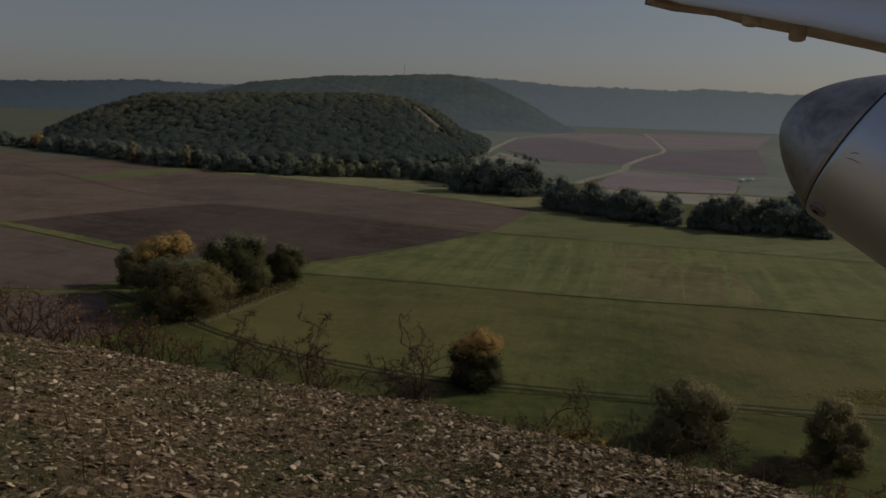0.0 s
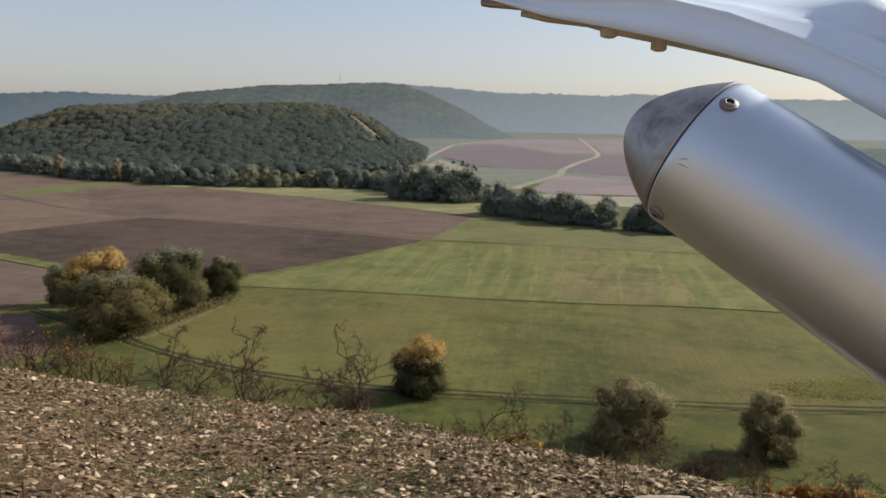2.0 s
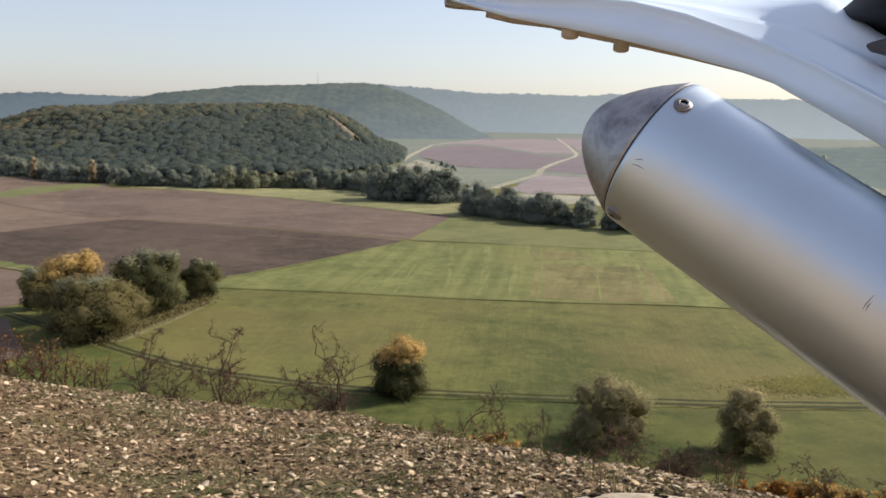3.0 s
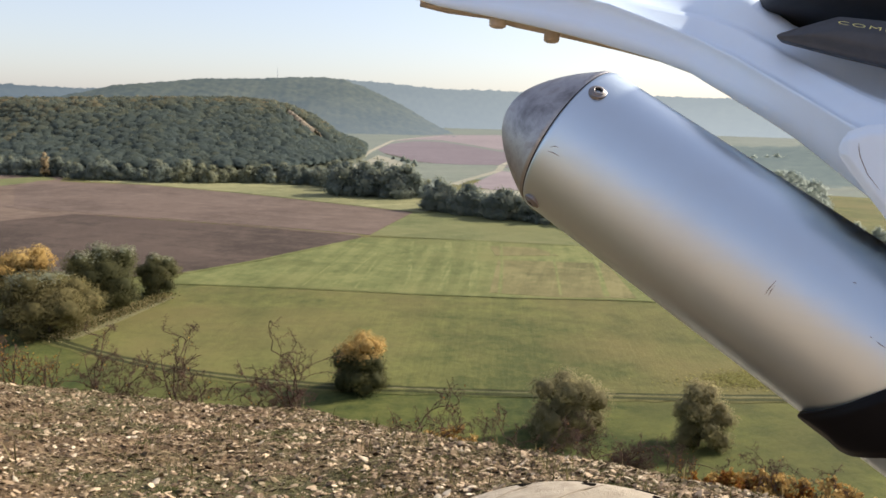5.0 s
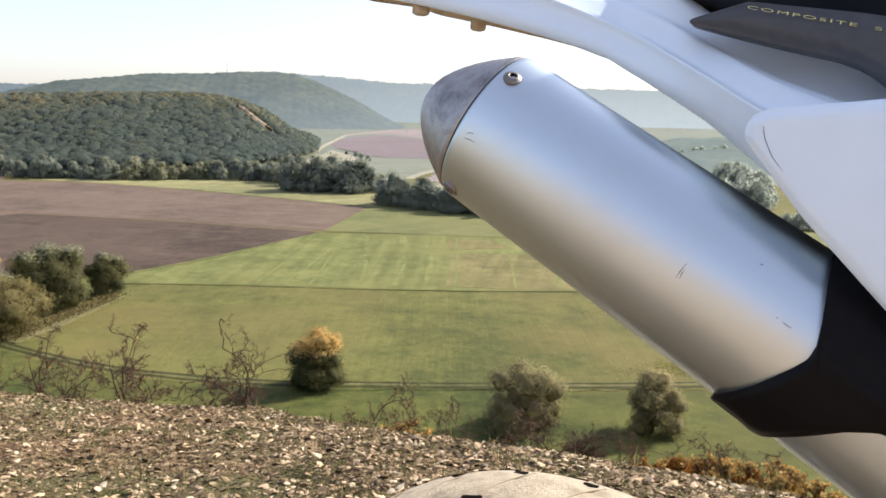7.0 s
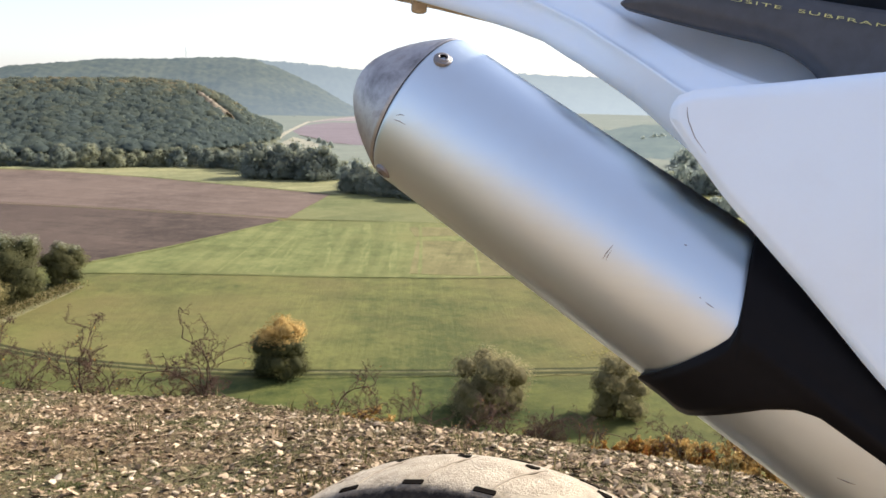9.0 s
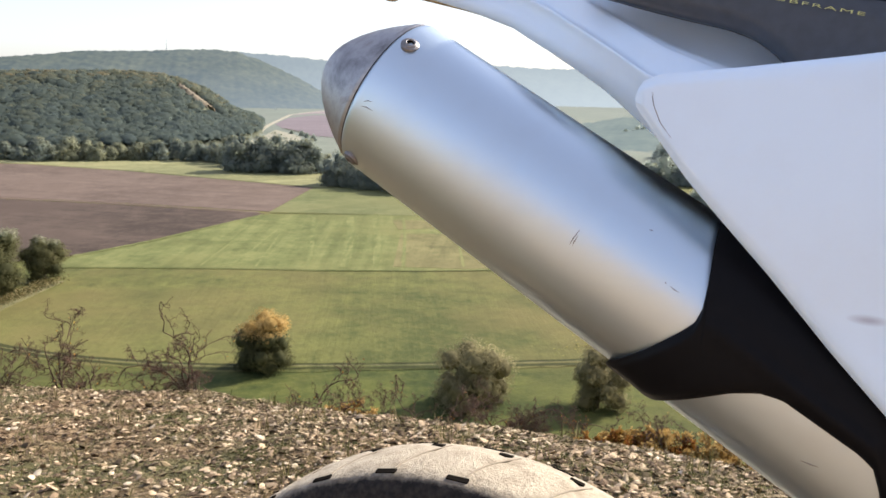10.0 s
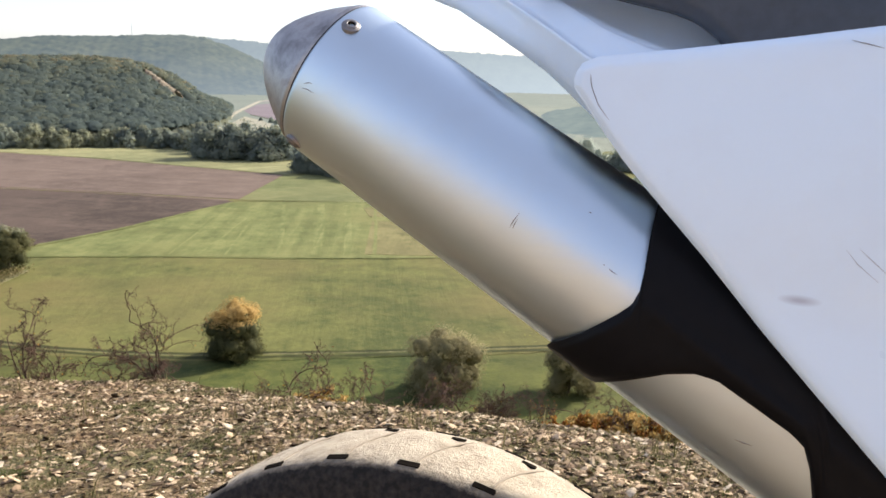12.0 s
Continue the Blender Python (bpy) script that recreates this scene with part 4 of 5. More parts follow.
tagged(new("bare_slope", mesh_of("bare_slope", np.array(sc_v), grid_faces(29, 5), [SCAR], smooth=True)), "bare sandy scar down the shoulder of the wooded hill", "slope", kind="structure")
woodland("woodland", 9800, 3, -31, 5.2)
mast = empty("radio_mast", pose(-2650 * math.sin(radians(3.1)) * 1.0, 2640, 98), "thin radio mast on the ridge", "mast")
part("pole", mesh_of("pole", *tube([(0, 0, -10), (0, 0, 20), (0, 0, 45)], [1.0, 0.8, 0.4], 6), [m_plain("mast_grey", (0.35, 0.37, 0.4), 0.6)]), mast)


# ---- shrubs on the brow ----
def shrub_meshes(seed, height, spread, stems, depth=4, leaves=0, leaf=0.02, mat=None, lean=0.0, rise=0.03):
    """A bare thorn bush: crooked stems that fork into thorny twigs."""
    rg = np.random.default_rng(seed)
    out = []
    tips = []

    def grow(p, d, length, rad, level):
        n = 7
        pull = np.array([0.22 * lean if level == depth - 1 else 0.0, 0, rise])
        pts = [p]
        for i in range(n):
            d = d + rg.normal(0, 0.31, 3) + pull
            d = d / np.linalg.norm(d)
            p = p + d * length / n
            pts.append(p)
            for _ in range((2 if level == 1 else 1) if level > 0 and rg.uniform() < (0.9 if level == 1 else 0.72) else 0):
                side = np.cross(d, rg.normal(size=3))
                side /= np.linalg.norm(side) + 1e-9
                if level > 1:
                    grow(p, d * 0.5 + side, length * rg.uniform(0.28, 0.5), rad * 0.62, level - 1)
                else:
                    q = p + side * rg.uniform(0.015, 0.06)
                    out.append(tube([p, (p + q) / 2, q], [rad * 0.6, rad * 0.45, rad * 0.12], 3))
        out.append(tube(pts, np.linspace(rad, rad * 0.5, n + 1), 4 if level > 1 else 3))
        tips.extend(pts[2:])

    for s in range(stems):
        an = rg.uniform(0, 2 * np.pi)
        d = np.array([math.cos(an) * spread + lean, math.sin(an) * spread, 1.0])
        grow(np.array([rg.normal(0, 0.05), rg.normal(0, 0.05), -0.03]), d / np.linalg.norm(d), height * rg.uniform(0.6, 1.0), 0.0062 * height / 0.7 + 0.0008, depth - 1)
    v, f = joined([(a, b) for a, b in out])
    me = mesh_of("branchwork", v, f, [TWIG], smooth=True)
    lm = None
    if leaves:
        tips = np.array(tips)
        c = tips[rg.integers(0, len(tips), leaves)] + rg.normal(0, 0.02 * height + 0.01, (leaves, 3))
        lv, lf = quads(c, leaf, rg, 0.7)
        lm = mesh_of("foliage", lv, lf, [mat], None, False, np.repeat(rg.uniform(0, 1, leaves), 4))
    return me, lm


def shrub(name, meshes, az, dist, label, turn=0.0, scale=1.0, drop=0.0, group=""):
    x, y = dist * math.sin(radians(az)), dist * math.cos(radians(az))
    ob = empty(name, pose(x, y, float(ground_z(x, y)) - drop, 0, 0, turn) @ Matrix.Diagonal((scale, scale, scale, 1)), label, "shrub", group)
    part("branchwork", meshes[0], ob)
    if meshes[1]:
        part("foliage", meshes[1], ob)
    return ob


THORN = [shrub_meshes(50, 0.95, 0.2, 3, 4, 24, 0.022, LEAF_RED, -0.6),      # tall, leaning
         shrub_meshes(51, 0.85, 0.35, 4, 4, 24, 0.022, LEAF_RED),             # open and upright
         shrub_meshes(52, 0.6, 0.4, 9, 3, 170, 0.024, LEAF_RED, 0.0, 0.1),    # a thicket of upright shoots
         shrub_meshes(53, 0.8, 0.3, 3, 4, 16, 0.022, LEAF_RED, -0.25),        # forked
         shrub_meshes(54, 0.5, 0.9, 9, 4, 60, 0.02, LEAF_RED, 0.0, 0.0),      # a low tangle
         shrub_meshes(55, 0.8, 0.3, 2, 4, 10, 0.02, LEAF_RED, -1.1, -0.02),   # a long arching branch
         shrub_meshes(56, 0.7, 0.35, 3, 4, 16, 0.022, LEAF_RED, 0.4)]
BARE = ("tall leaning thorn bush with bare dark twigs on the brow", "open bare thorn bush with dark twigs on the brow", "thicket of upright reddish shoots on the brow", "forked bare thorn bush on the brow",
        "low tangle of brown brambles on the brow", "bare arching bramble branch on the brow", "bare thorn bush leaning over the brow")
for k, az, off, turn, sc in ((0, -1.2, 0.0, 10, 0.88), (0, -0.7, -0.1, -25, 0.7), (4, -1.6, -0.1, 70, 0.35), (1, -4.2, 0.1, 60, 0.55), (3, -9.3, 0.0, 5, 1.0), (1, -8.2, 0.1, 200, 0.8), (4, -8.8, 0.0, 30, 0.4),
                              (3, -14.4, 0.0, 20, 0.9), (6, -13.4, 0.1, 0, 0.95), (1, -13.9, 0.0, 110, 0.75), (2, -17.9, 0.1, 0, 0.75), (2, -19.7, 0.1, 0, 0.95), (2, -21.3, 0.2, 80, 1.15), (1, -22.2, 0.1, 30, 0.7), (2, -23.3, 0.1, 140, 1.1), (2, -26.0, 0.1, 200, 1.2), (2, -28.5, 0.1, 30, 1.2), (2, -31.0, 0.1, 60, 1.2),
                              (6, 8.0, 0.1, 0, 0.8), (5, 9.0, 0.2, 170, 0.6), (4, 7.0, 0.2, 10, 0.4), (1, 12.8, 0.15, 100, 0.4),
                              (6, 18.4, 0.2, 20, 0.6), (5, 17.6, 0.0, 0, 0.65), (5, 21.6, 0.2, 175, 0.6), (1, 21.9, 0.1, 250, 0.45), (4, 23.6, 0.25, 200, 0.5), (4, 25.0, 0.3, 20, 0.5), (1, 26.3, 0.3, 90, 0.4),
                              (2, 28.0, 0.3, 300, 0.4), (1, 32.0, 0.2, 60, 0.45), (5, 37.0, 0.2, 0, 0.6), (1, 36.5, 0.2, 0, 0.45)):
    shrub("thorn_bush", THORN[k], az, float(np.interp(az, BROW_AZ, BROW_D)) + off, BARE[k], turn, sc, 0.0, "thorn bushes on the brow")
GOLDB = [shrub_meshes(60, 0.4, 1.3, 14, 3, 4200, 0.05, LEAF_GOLD), shrub_meshes(61, 0.4, 1.3, 12, 3, 3200, 0.048, LEAF_RED)]
for k, az, dist, sc in ((1, 28.8, 4.72, 0.3), (1, 30.6, 4.72, 0.38), (0, 31.6, 4.8, 0.42), (1, 32.6, 4.7, 0.4), (0, 33.6, 4.7, 0.46), (0, 35.0, 4.65, 0.46), (1, 36.2, 4.65, 0.46), (0, 37.6, 4.6, 0.48), (0, 39.5, 4.6, 0.46)):
    shrub("autumn_bush", GOLDB[k], az, dist, ("low bush with golden autumn leaves", "low bush with russet autumn leaves")[k] + " on the brow", 40 * az, sc, 0.0, "autumn bushes on the brow")
shrub("autumn_bush", GOLDB[0], 10.8, 6.1, "low bush with yellow leaves below the brow", 0, 0.5, 0.0)


# ---- the motorcycle ----
bike = empty("motorcycle", pose(0.352, 0.617, 0, 0, 0, -40) @ pose(0, 0, 0, -6.0, 0, 0), "white off-road motorcycle with a dusty rear tyre on stony ground", "motorcycle")


def shell(name, us, lo, hi, yf, n, thick, mats, roll=0.006, smooth=True):
    """A curved plate standing along the machine: columns at us, from the edge lo to the edge hi, set out to the side by yf(u, z).
    Its rim rolls inward, and it has thickness."""
    us = np.asarray(us, float)
    l, h = np.interp(us, *zip(*lo)), np.interp(us, *zip(*hi))
    t = np.linspace(0, 1, n)
    z = l[:, None] + (h - l)[:, None] * t[None]
    u = np.repeat(us[:, None], n, 1)
    y = yf(u, z)
    edge = np.minimum(np.minimum(z - l[:, None], h[:, None] - z), np.minimum(u - us[0], us[-1] - u) + 0.001)
    y = y + roll * (1 - smooth01(edge / (2.2 * roll)))
    front = np.stack([u, y, z], -1).reshape(-1, 3)
    back = front + np.array([0, thick, 0])
    f = grid_faces(len(us), n)
    m = len(front)
    ring = list(range(n)) + [i * n + n - 1 for i in range(1, len(us))] + [(len(us) - 1) * n + j for j in range(n - 2, -1, -1)] + [i * n for i in range(len(us) - 2, 0, -1)]
    rim = [[ring[i], ring[(i + 1) % len(ring)], ring[(i + 1) % len(ring)] + m, ring[i] + m] for i in range(len(ring))]
    v = np.concatenate([front, back])
    faces = np.concatenate([f, f[:, ::-1] + m, np.array(rim)])
    idx = np.r_[np.zeros(len(f)), np.full(len(f), len(mats) - 1), np.zeros(len(rim))]
    me = mesh_of(name, v, faces, mats, idx, smooth)
    bm = bmesh.new()
    bm.from_mesh(me)
    bmesh.ops.recalc_face_normals(bm, faces=bm.faces)
    bm.to_mesh(me)
    bm.free()
    return me


# silencer: an oval tube rising towards the tail
SIL_U, SIL_Y, SIL_Z, SIL_R, SIL_RY = 0.100, -0.180, 0.9055, 0.0580, 0.046
SIL_A = radians(29.8)
AX, NRM = np.array([math.cos(SIL_A), -math.sin(SIL_A)]), np.array([math.sin(SIL_A), math.cos(SIL_A)])


def sil_point(s, r, th, bow=0.0):
    """A point of the silencer: s along its axis, r the share of its radius, th the angle from its outer side."""
    s = s - bow * np.cos(th)
    p = np.sin(th) * SIL_R * r
    return np.stack([SIL_U + AX[0] * s + NRM[0] * p, SIL_Y - np.cos(th) * SIL_RY * r, SIL_Z + AX[1] * s + NRM[1] * p], -1)


def turned(profile, n=72, bow=0.001, droop=0.0):
    """A surface of oval rings along the silencer's axis, from (s, share of radius) pairs. droop: how far the nose bends down past the seam."""
    th = np.linspace(0, 2 * np.pi, n, endpoint=False)
    down = np.array([NRM[0], 0.0, NRM[1]]) * -droop
    v = np.concatenate([sil_point(np.full(n, s), np.full(n, r), th, bow) + down * max(0.0, -0.136 - s) for s, r in profile])
    return v, grid_faces(len(profile), n, True)


def fixed(me):
    bm = bmesh.new()
    bm.from_mesh(me)
    bmesh.ops.recalc_face_normals(bm, faces=bm.faces)
    bm.to_mesh(me)
    bm.free()
    return me


silencer = part("silencer", None, bike, "oval brushed aluminium exhaust silencer with light scratches")
sleeve = [(-0.132, 0.955), (-0.1325, 0.985), (-0.131, 0.998)] + [(s, 1.0) for s in np.linspace(-0.128, 0.36, 24)] + [(0.366, 0.97), (0.368, 0.6)]
part("sleeve", fixed(mesh_of("sleeve", *turned(sleeve), [ALU], smooth=True)), silencer, "brushed aluminium sleeve")
cap = [(-0.128, 0.955), (-0.134, 0.972), (-0.1352, 0.975), (-0.1368, 0.971), (-0.1376, 0.962), (-0.1384, 0.950), (-0.1432, 0.905), (-0.1528, 0.805), (-0.1624, 0.690), (-0.1708, 0.570), (-0.1768, 0.468), (-0.1814, 0.375), (-0.1842, 0.300), (-0.1852, 0.262), (-0.1850, 0.243), (-0.1835, 0.23), (-0.172, 0.226), (-0.12, 0.224)]
part("end_cap", fixed(mesh_of("end_cap", *turned(cap, droop=0.1), [HEAT], smooth=True)), silencer, "heat-stained conical steel end cap")
part("seam", fixed(mesh_of("seam", *turned([(-0.1340, 0.965), (-0.1336, 0.978), (-0.1329, 0.978), (-0.1324, 0.955)]), [SOOT], smooth=True)), silencer, "dark joint behind the end cap")
bore = [(-0.178, 0.2), (-0.15, 0.2), (-0.10, 0.2), (-0.10, 0.01)]
part("outlet", fixed(mesh_of("outlet", *turned(bore, droop=0.1), [SOOT], smooth=True)), silencer, "sooty outlet pipe")


def disc(profile, n=20):
    th = np.linspace(0, 2 * np.pi, n, endpoint=False)
    v = np.concatenate([np.stack([r * np.cos(th), r * np.sin(th), np.full(n, z)], -1) for r, z in profile])
    return v, grid_faces(len(profile), n, True)


RIVET = fixed(mesh_of("rivet", *disc([(0.0063, -0.004), (0.0065, 0.0004), (0.0062, 0.0009), (0.0052, 0.0011), (0.0048, 0.0011), (0.0046, 0.0017), (0.0040, 0.0022), (0.0032, 0.0024), (0.0027, 0.0023), (0.0025, 0.0018), (0.0025, -0.003)], 28), [STEEL], smooth=True))
# black lining, for the dark inside the socket's hole
SOCKET = mesh_of("socket", *disc([(0.00255, 0.0019), (0.0024, 0.0016), (0.0023, -0.002), (0.0001, -0.002)], 6), [SLOT])


def rivet(s, th):
    p = sil_point(np.array(s), np.array(1.0), np.array(th), 0.0)
    q = sil_point(np.array(s), np.array(1.2), np.array(th), 0.0)
    n = Vector(q - p).normalized()
    m = Matrix.Translation(Vector(p)) @ n.to_track_quat("Z", "Y").to_matrix().to_4x4()
    ob = part("rivet", RIVET, silencer, "steel rivet with a dark socket", m)
    part("socket", SOCKET, ob)


for s, p in ((-0.1228, 0.0418), (-0.1235, -0.0490)):
    rivet(s, math.asin(p / SIL_R))


def scuff(points, width, surface, parent, mat=SCRATCH):
    """A hair-thin scratch mark lying on a surface given by surface(a, b)."""
    p = np.array([surface(a, b) for a, b in points])
    v, f = tube(p, np.full(len(p), width) * np.r_[0.3, np.ones(len(p) - 2), 0.3], 4)
    part("scratch", mesh_of("scratch", v, f, [mat]), parent)


def on_sil(u, z):
    du, dz = u - SIL_U, z - SIL_Z
    p = np.clip((du * NRM[0] + dz * NRM[1]) / SIL_R, -0.99, 0.99)
    return np.array([u, SIL_Y - SIL_RY * math.sqrt(1 - p * p) - 0.0001, z])


for pts in (((-0.0135, 0.9600), (-0.009, 0.9592), (-0.004, 0.9568)), ((-0.0115, 0.9630), (-0.008, 0.9636), (-0.005, 0.9630)), ((0.1385, 0.8800), (0.1405, 0.8840), (0.1440, 0.8895)), ((0.1405, 0.8795), (0.1415, 0.8825), (0.1435, 0.886)),
            ((0.2005, 0.8615), (0.2025, 0.8600), (0.2055, 0.8585)), ((0.1845, 0.893), (0.1855, 0.893), (0.1865, 0.8925)), ((0.2785, 0.772), (0.2835, 0.771), (0.288, 0.7705)), ((0.197, 0.8638), (0.1975, 0.8634), (0.198, 0.863))):
    scuff(pts, 0.00035, on_sil, silencer)


# black guard wrapped round the silencer
def guard_y(u, z):
    p = ((u - SIL_U) * NRM[0] + (z - SIL_Z) * NRM[1]) / (SIL_R + 0.006)
    return SIL_Y - (SIL_RY + 0.0055) * np.sqrt(np.clip(1 - p * p, 0.09, 1)) + 0.02 * np.clip(p - 0.9, 0, 1) - 0.0022 * np.exp(-((z - 0.842 + 0.62 * (u - 0.226)) / 0.0045) ** 2) * smooth01((u - 0.218) / 0.012)


g_lo = [(0.1615, 0.8030), (0.167, 0.7995), (0.1795, 0.7925), (0.186, 0.7865), (0.193, 0.7862), (0.215, 0.7950), (0.2386, 0.8046), (0.254, 0.8077), (0.2663, 0.8058), (0.2853, 0.7951), (0.3067, 0.783), (0.3155, 0.7752), (0.3216, 0.7487), (0.326, 0.70), (0.40, 0.64)]
g_hi = [(0.1615, 0.8055), (0.164, 0.8080), (0.1725, 0.8120), (0.1877, 0.8210), (0.2084, 0.8359), (0.2160, 0.8425), (0.2196, 0.851), (0.2212, 0.866), (0.2222, 0.912), (0.24, 0.905), (0.30, 0.86), (0.40, 0.79)]
us = np.concatenate([np.linspace(0.1615, 0.215, 26), np.linspace(0.2165, 0.2225, 9), np.linspace(0.225, 0.39, 40)])
part("guard", shell("guard", us, g_lo, g_hi, guard_y, 26, 0.010, [BLACK], 0.003), bike, "black plastic heat guard round the silencer")


# side panel
def panel_y(u, z):
    return -0.2165 - 0.10 * (0.98 - z) - 0.012 * smooth01((u - 0.17) / 0.25) - 0.004 * np.sin(np.clip((z - 0.85) / 0.14, 0, 1) * np.pi)


p_hi = [(0.1685, 0.9715), (0.1692, 0.9752), (0.1728, 0.9812), (0.1825, 0.9852), (0.2269, 0.9893), (0.285, 0.9957), (0.33, 1.0013), (0.56, 1.03)]
p_lo = [(0.1685, 0.9690), (0.1700, 0.9650), (0.1859, 0.9451), (0.2043, 0.9230), (0.2193, 0.9076), (0.2531, 0.8735), (0.2868, 0.8371), (0.3187, 0.8055), (0.3549, 0.7700), (0.46, 0.70), (0.56, 0.74)]
us = np.concatenate([np.linspace(0.1685, 0.186, 14), np.linspace(0.19, 0.56, 60)])
panel = part("side_panel", shell("side_panel", us, p_lo, p_hi, panel_y, 30, 0.004, [PLASTIC], 0.0035), bike, "scuffed white plastic side panel")


def on_panel(u, z):
    return np.array([u, float(panel_y(np.array(u), np.array(z))) - 0.0002, z])


for pts, w in ((((0.1791, 0.9739), (0.1796, 0.9700), (0.1808, 0.9657), (0.1856, 0.9559), (0.1927, 0.9474)), 0.00025), (((0.3141, 0.9932), (0.322, 0.9912), (0.3294, 0.9891)), 0.0003),
               (((0.3283, 0.8867), (0.335, 0.881), (0.342, 0.875)), 0.00015), (((0.322, 0.886), (0.328, 0.879), (0.338, 0.871)), 0.00012)):
    scuff(pts, w, on_panel, panel)

# rear fender, lofted along the machine
ST = np.array([-0.31, -0.285, -0.25, -0.206, -0.1415, -0.083, -0.031, 0.017, 0.048, 0.064, 0.081, 0.107, 0.133, 0.163, 0.19, 0.225, 0.27, 0.34, 0.42])
LOW = [(-0.31, -0.045, 1.1345), (-0.285, -0.068, 1.127), (-0.206, -0.083, 1.103), (-0.1415, -0.090, 1.0892), (-0.083, -0.098, 1.0754), (-0.031, -0.101, 1.0615), (0.017, -0.105, 1.0473), (0.048, -0.109, 1.036), (0.081, -0.121, 1.0172), (0.107, -0.136, 1.001), (0.133, -0.152, 0.9835), (0.163, -0.180, 0.961), (0.19, -0.203, 0.941), (0.27, -0.206, 0.87), (0.42, -0.206, 0.80)]
CRE = [(-0.31, -0.043, 1.139), (-0.285, -0.064, 1.133), (-0.206, -0.076, 1.1215), (-0.1415, -0.078, 1.1165), (-0.083, -0.080, 1.1095), (-0.031, -0.086, 1.0945), (0.017, -0.093, 1.0755), (0.048, -0.099, 1.0625), (0.081, -0.114, 1.046), (0.109, -0.136, 1.028), (0.151, -0.174, 0.9995), (0.1744, -0.204, 0.984), (0.27, -0.207, 0.945), (0.42, -0.207, 0.92)]


def table(t, u):
    a = np.array(t)
    return np.interp(u, a[:, 0], a[:, 1]), np.interp(u, a[:, 0], a[:, 2])


def fender_section(u):
    """The right half of the fender at u: outer rim, crease, shelf, inner wall, crown."""
    ly, lz = table(LOW, u)
    cy, cz = table(CRE, u)
    k = float(smooth01((u + 0.01) / 0.14))
    sy, sz = cy + 0.020 + 0.022 * k, cz + 0.006 - 0.004 * k
    crown = float(np.interp(u, [-0.31, -0.22, -0.13, -0.06, 0.0, 0.07, 0.12, 0.42], [1.139, 1.1325, 1.127, 1.1225, 1.117, 1.1125, 1.075, 1.04]))
    sy = cy + 0.020 + 0.014 * k
    wy, wz = -0.045 - 0.052 * k, cz + (crown - cz) * (0.62 + 0.1 * k)
    ty, tz = -0.024 - 0.056 * k, cz + (crown - cz) * 0.9
    sy = min(sy, cy + (wy - cy) * 0.6)
    sz = cz + (wz - cz) * 0.45 * (1 - k) + 0.024 * k
    rows = [(ly, lz), (ly * 0.6 + cy * 0.4 - 0.0012, lz * 0.6 + cz * 0.4), (cy - 0.0004, cz - 0.010), (cy - 0.0006, cz - 0.0030), (cy - 0.0018, cz - 0.0012), (cy - 0.0014, cz + 0.0006), (cy + 0.0004, cz + 0.0012), (cy + 0.0030, cz + 0.0010), (cy + 0.008, cz + 0.0016 + 0.0035 * k),
            (sy - 0.006, sz - 0.001 - 0.003 * k), (sy - 0.0015, sz - 0.0002), (sy + 0.002 + 0.002 * k, sz + 0.003 - 0.0025 * k), (sy + (wy - sy) * (0.3 + 0.5 * k), sz + (wz - sz) * 0.25), (wy, wz), (ty, tz), (0.0, crown)]
    return rows


us = np.unique(np.concatenate([np.linspace(-0.31, 0.42, 80), ST]))
half = np.array([fender_section(u) for u in us])
full = np.concatenate([half, half[:, -2::-1] * np.array([-1, 1])], 1)
n = full.shape[1]
tilt = 0.085 * (full[..., 0] + 0.08) * (1 - smooth01((us[:, None] - 0.05) / 0.1))
top = np.stack([np.repeat(us[:, None], n, 1), full[..., 0], full[..., 1] + tilt], -1)
cen = np.stack([np.repeat(us[:, None], n, 1), full[..., 0] * 0.955, full[..., 1] + tilt - np.where((np.arange(n) == 0) | (np.arange(n) == n - 1), 0.0004, 0.004)[None]], -1)
v = np.concatenate([top.reshape(-1, 3), cen.reshape(-1, 3)])
f = grid_faces(len(us), n)
mm = len(us) * n
ring = list(range(n)) + [i * n + n - 1 for i in range(1, len(us))] + [(len(us) - 1) * n + j for j in range(n - 2, -1, -1)] + [i * n for i in range(len(us) - 2, 0, -1)]
rim = np.array([[ring[i], ring[(i + 1) % len(ring)], ring[(i + 1) % len(ring)] + mm, ring[i] + mm] for i in range(len(ring))])
# black underside stands in for an unseen subframe, to darken the silencer's reflection
fender = part("rear_fender", fixed(mesh_of("rear_fender", v, np.concatenate([f, f[:, ::-1] + mm, rim]), [PLASTIC, UNDER, BLACK], np.r_[np.zeros(len(f)), np.where(np.repeat(us[:-1], n - 1) > 0.085, 2, 1), np.zeros(len(rim))], True)), bike, "white plastic rear fender, dusty underneath and black towards the seat")
PEG = fixed(mesh_of("mounting_peg", *disc([(0.0001, -0.0085), (0.0055, -0.008), (0.0078, -0.0068), (0.0082, -0.004), (0.0072, 0.03), (0.0001, 0.03)], 16), [UNDER], smooth=True))
for u, y, z in ((-0.137, 0.034, 1.0968), (-0.146, -0.069, 1.0905)):
    part("mounting_peg", PEG, fender, "dusty mounting peg under the fender", pose(u, y, z))

# dark subframe cover with its lettering
c_lo = [(0.1130, 1.0535), (0.1150, 1.0520), (0.1233, 1.0495), (0.1512, 1.0413), (0.1804, 1.0335), (0.2092, 1.0265), (0.2257, 1.0200), (0.2392, 1.0105), (0.246, 1.003), (0.27, 0.975), (0.46, 0.95)]
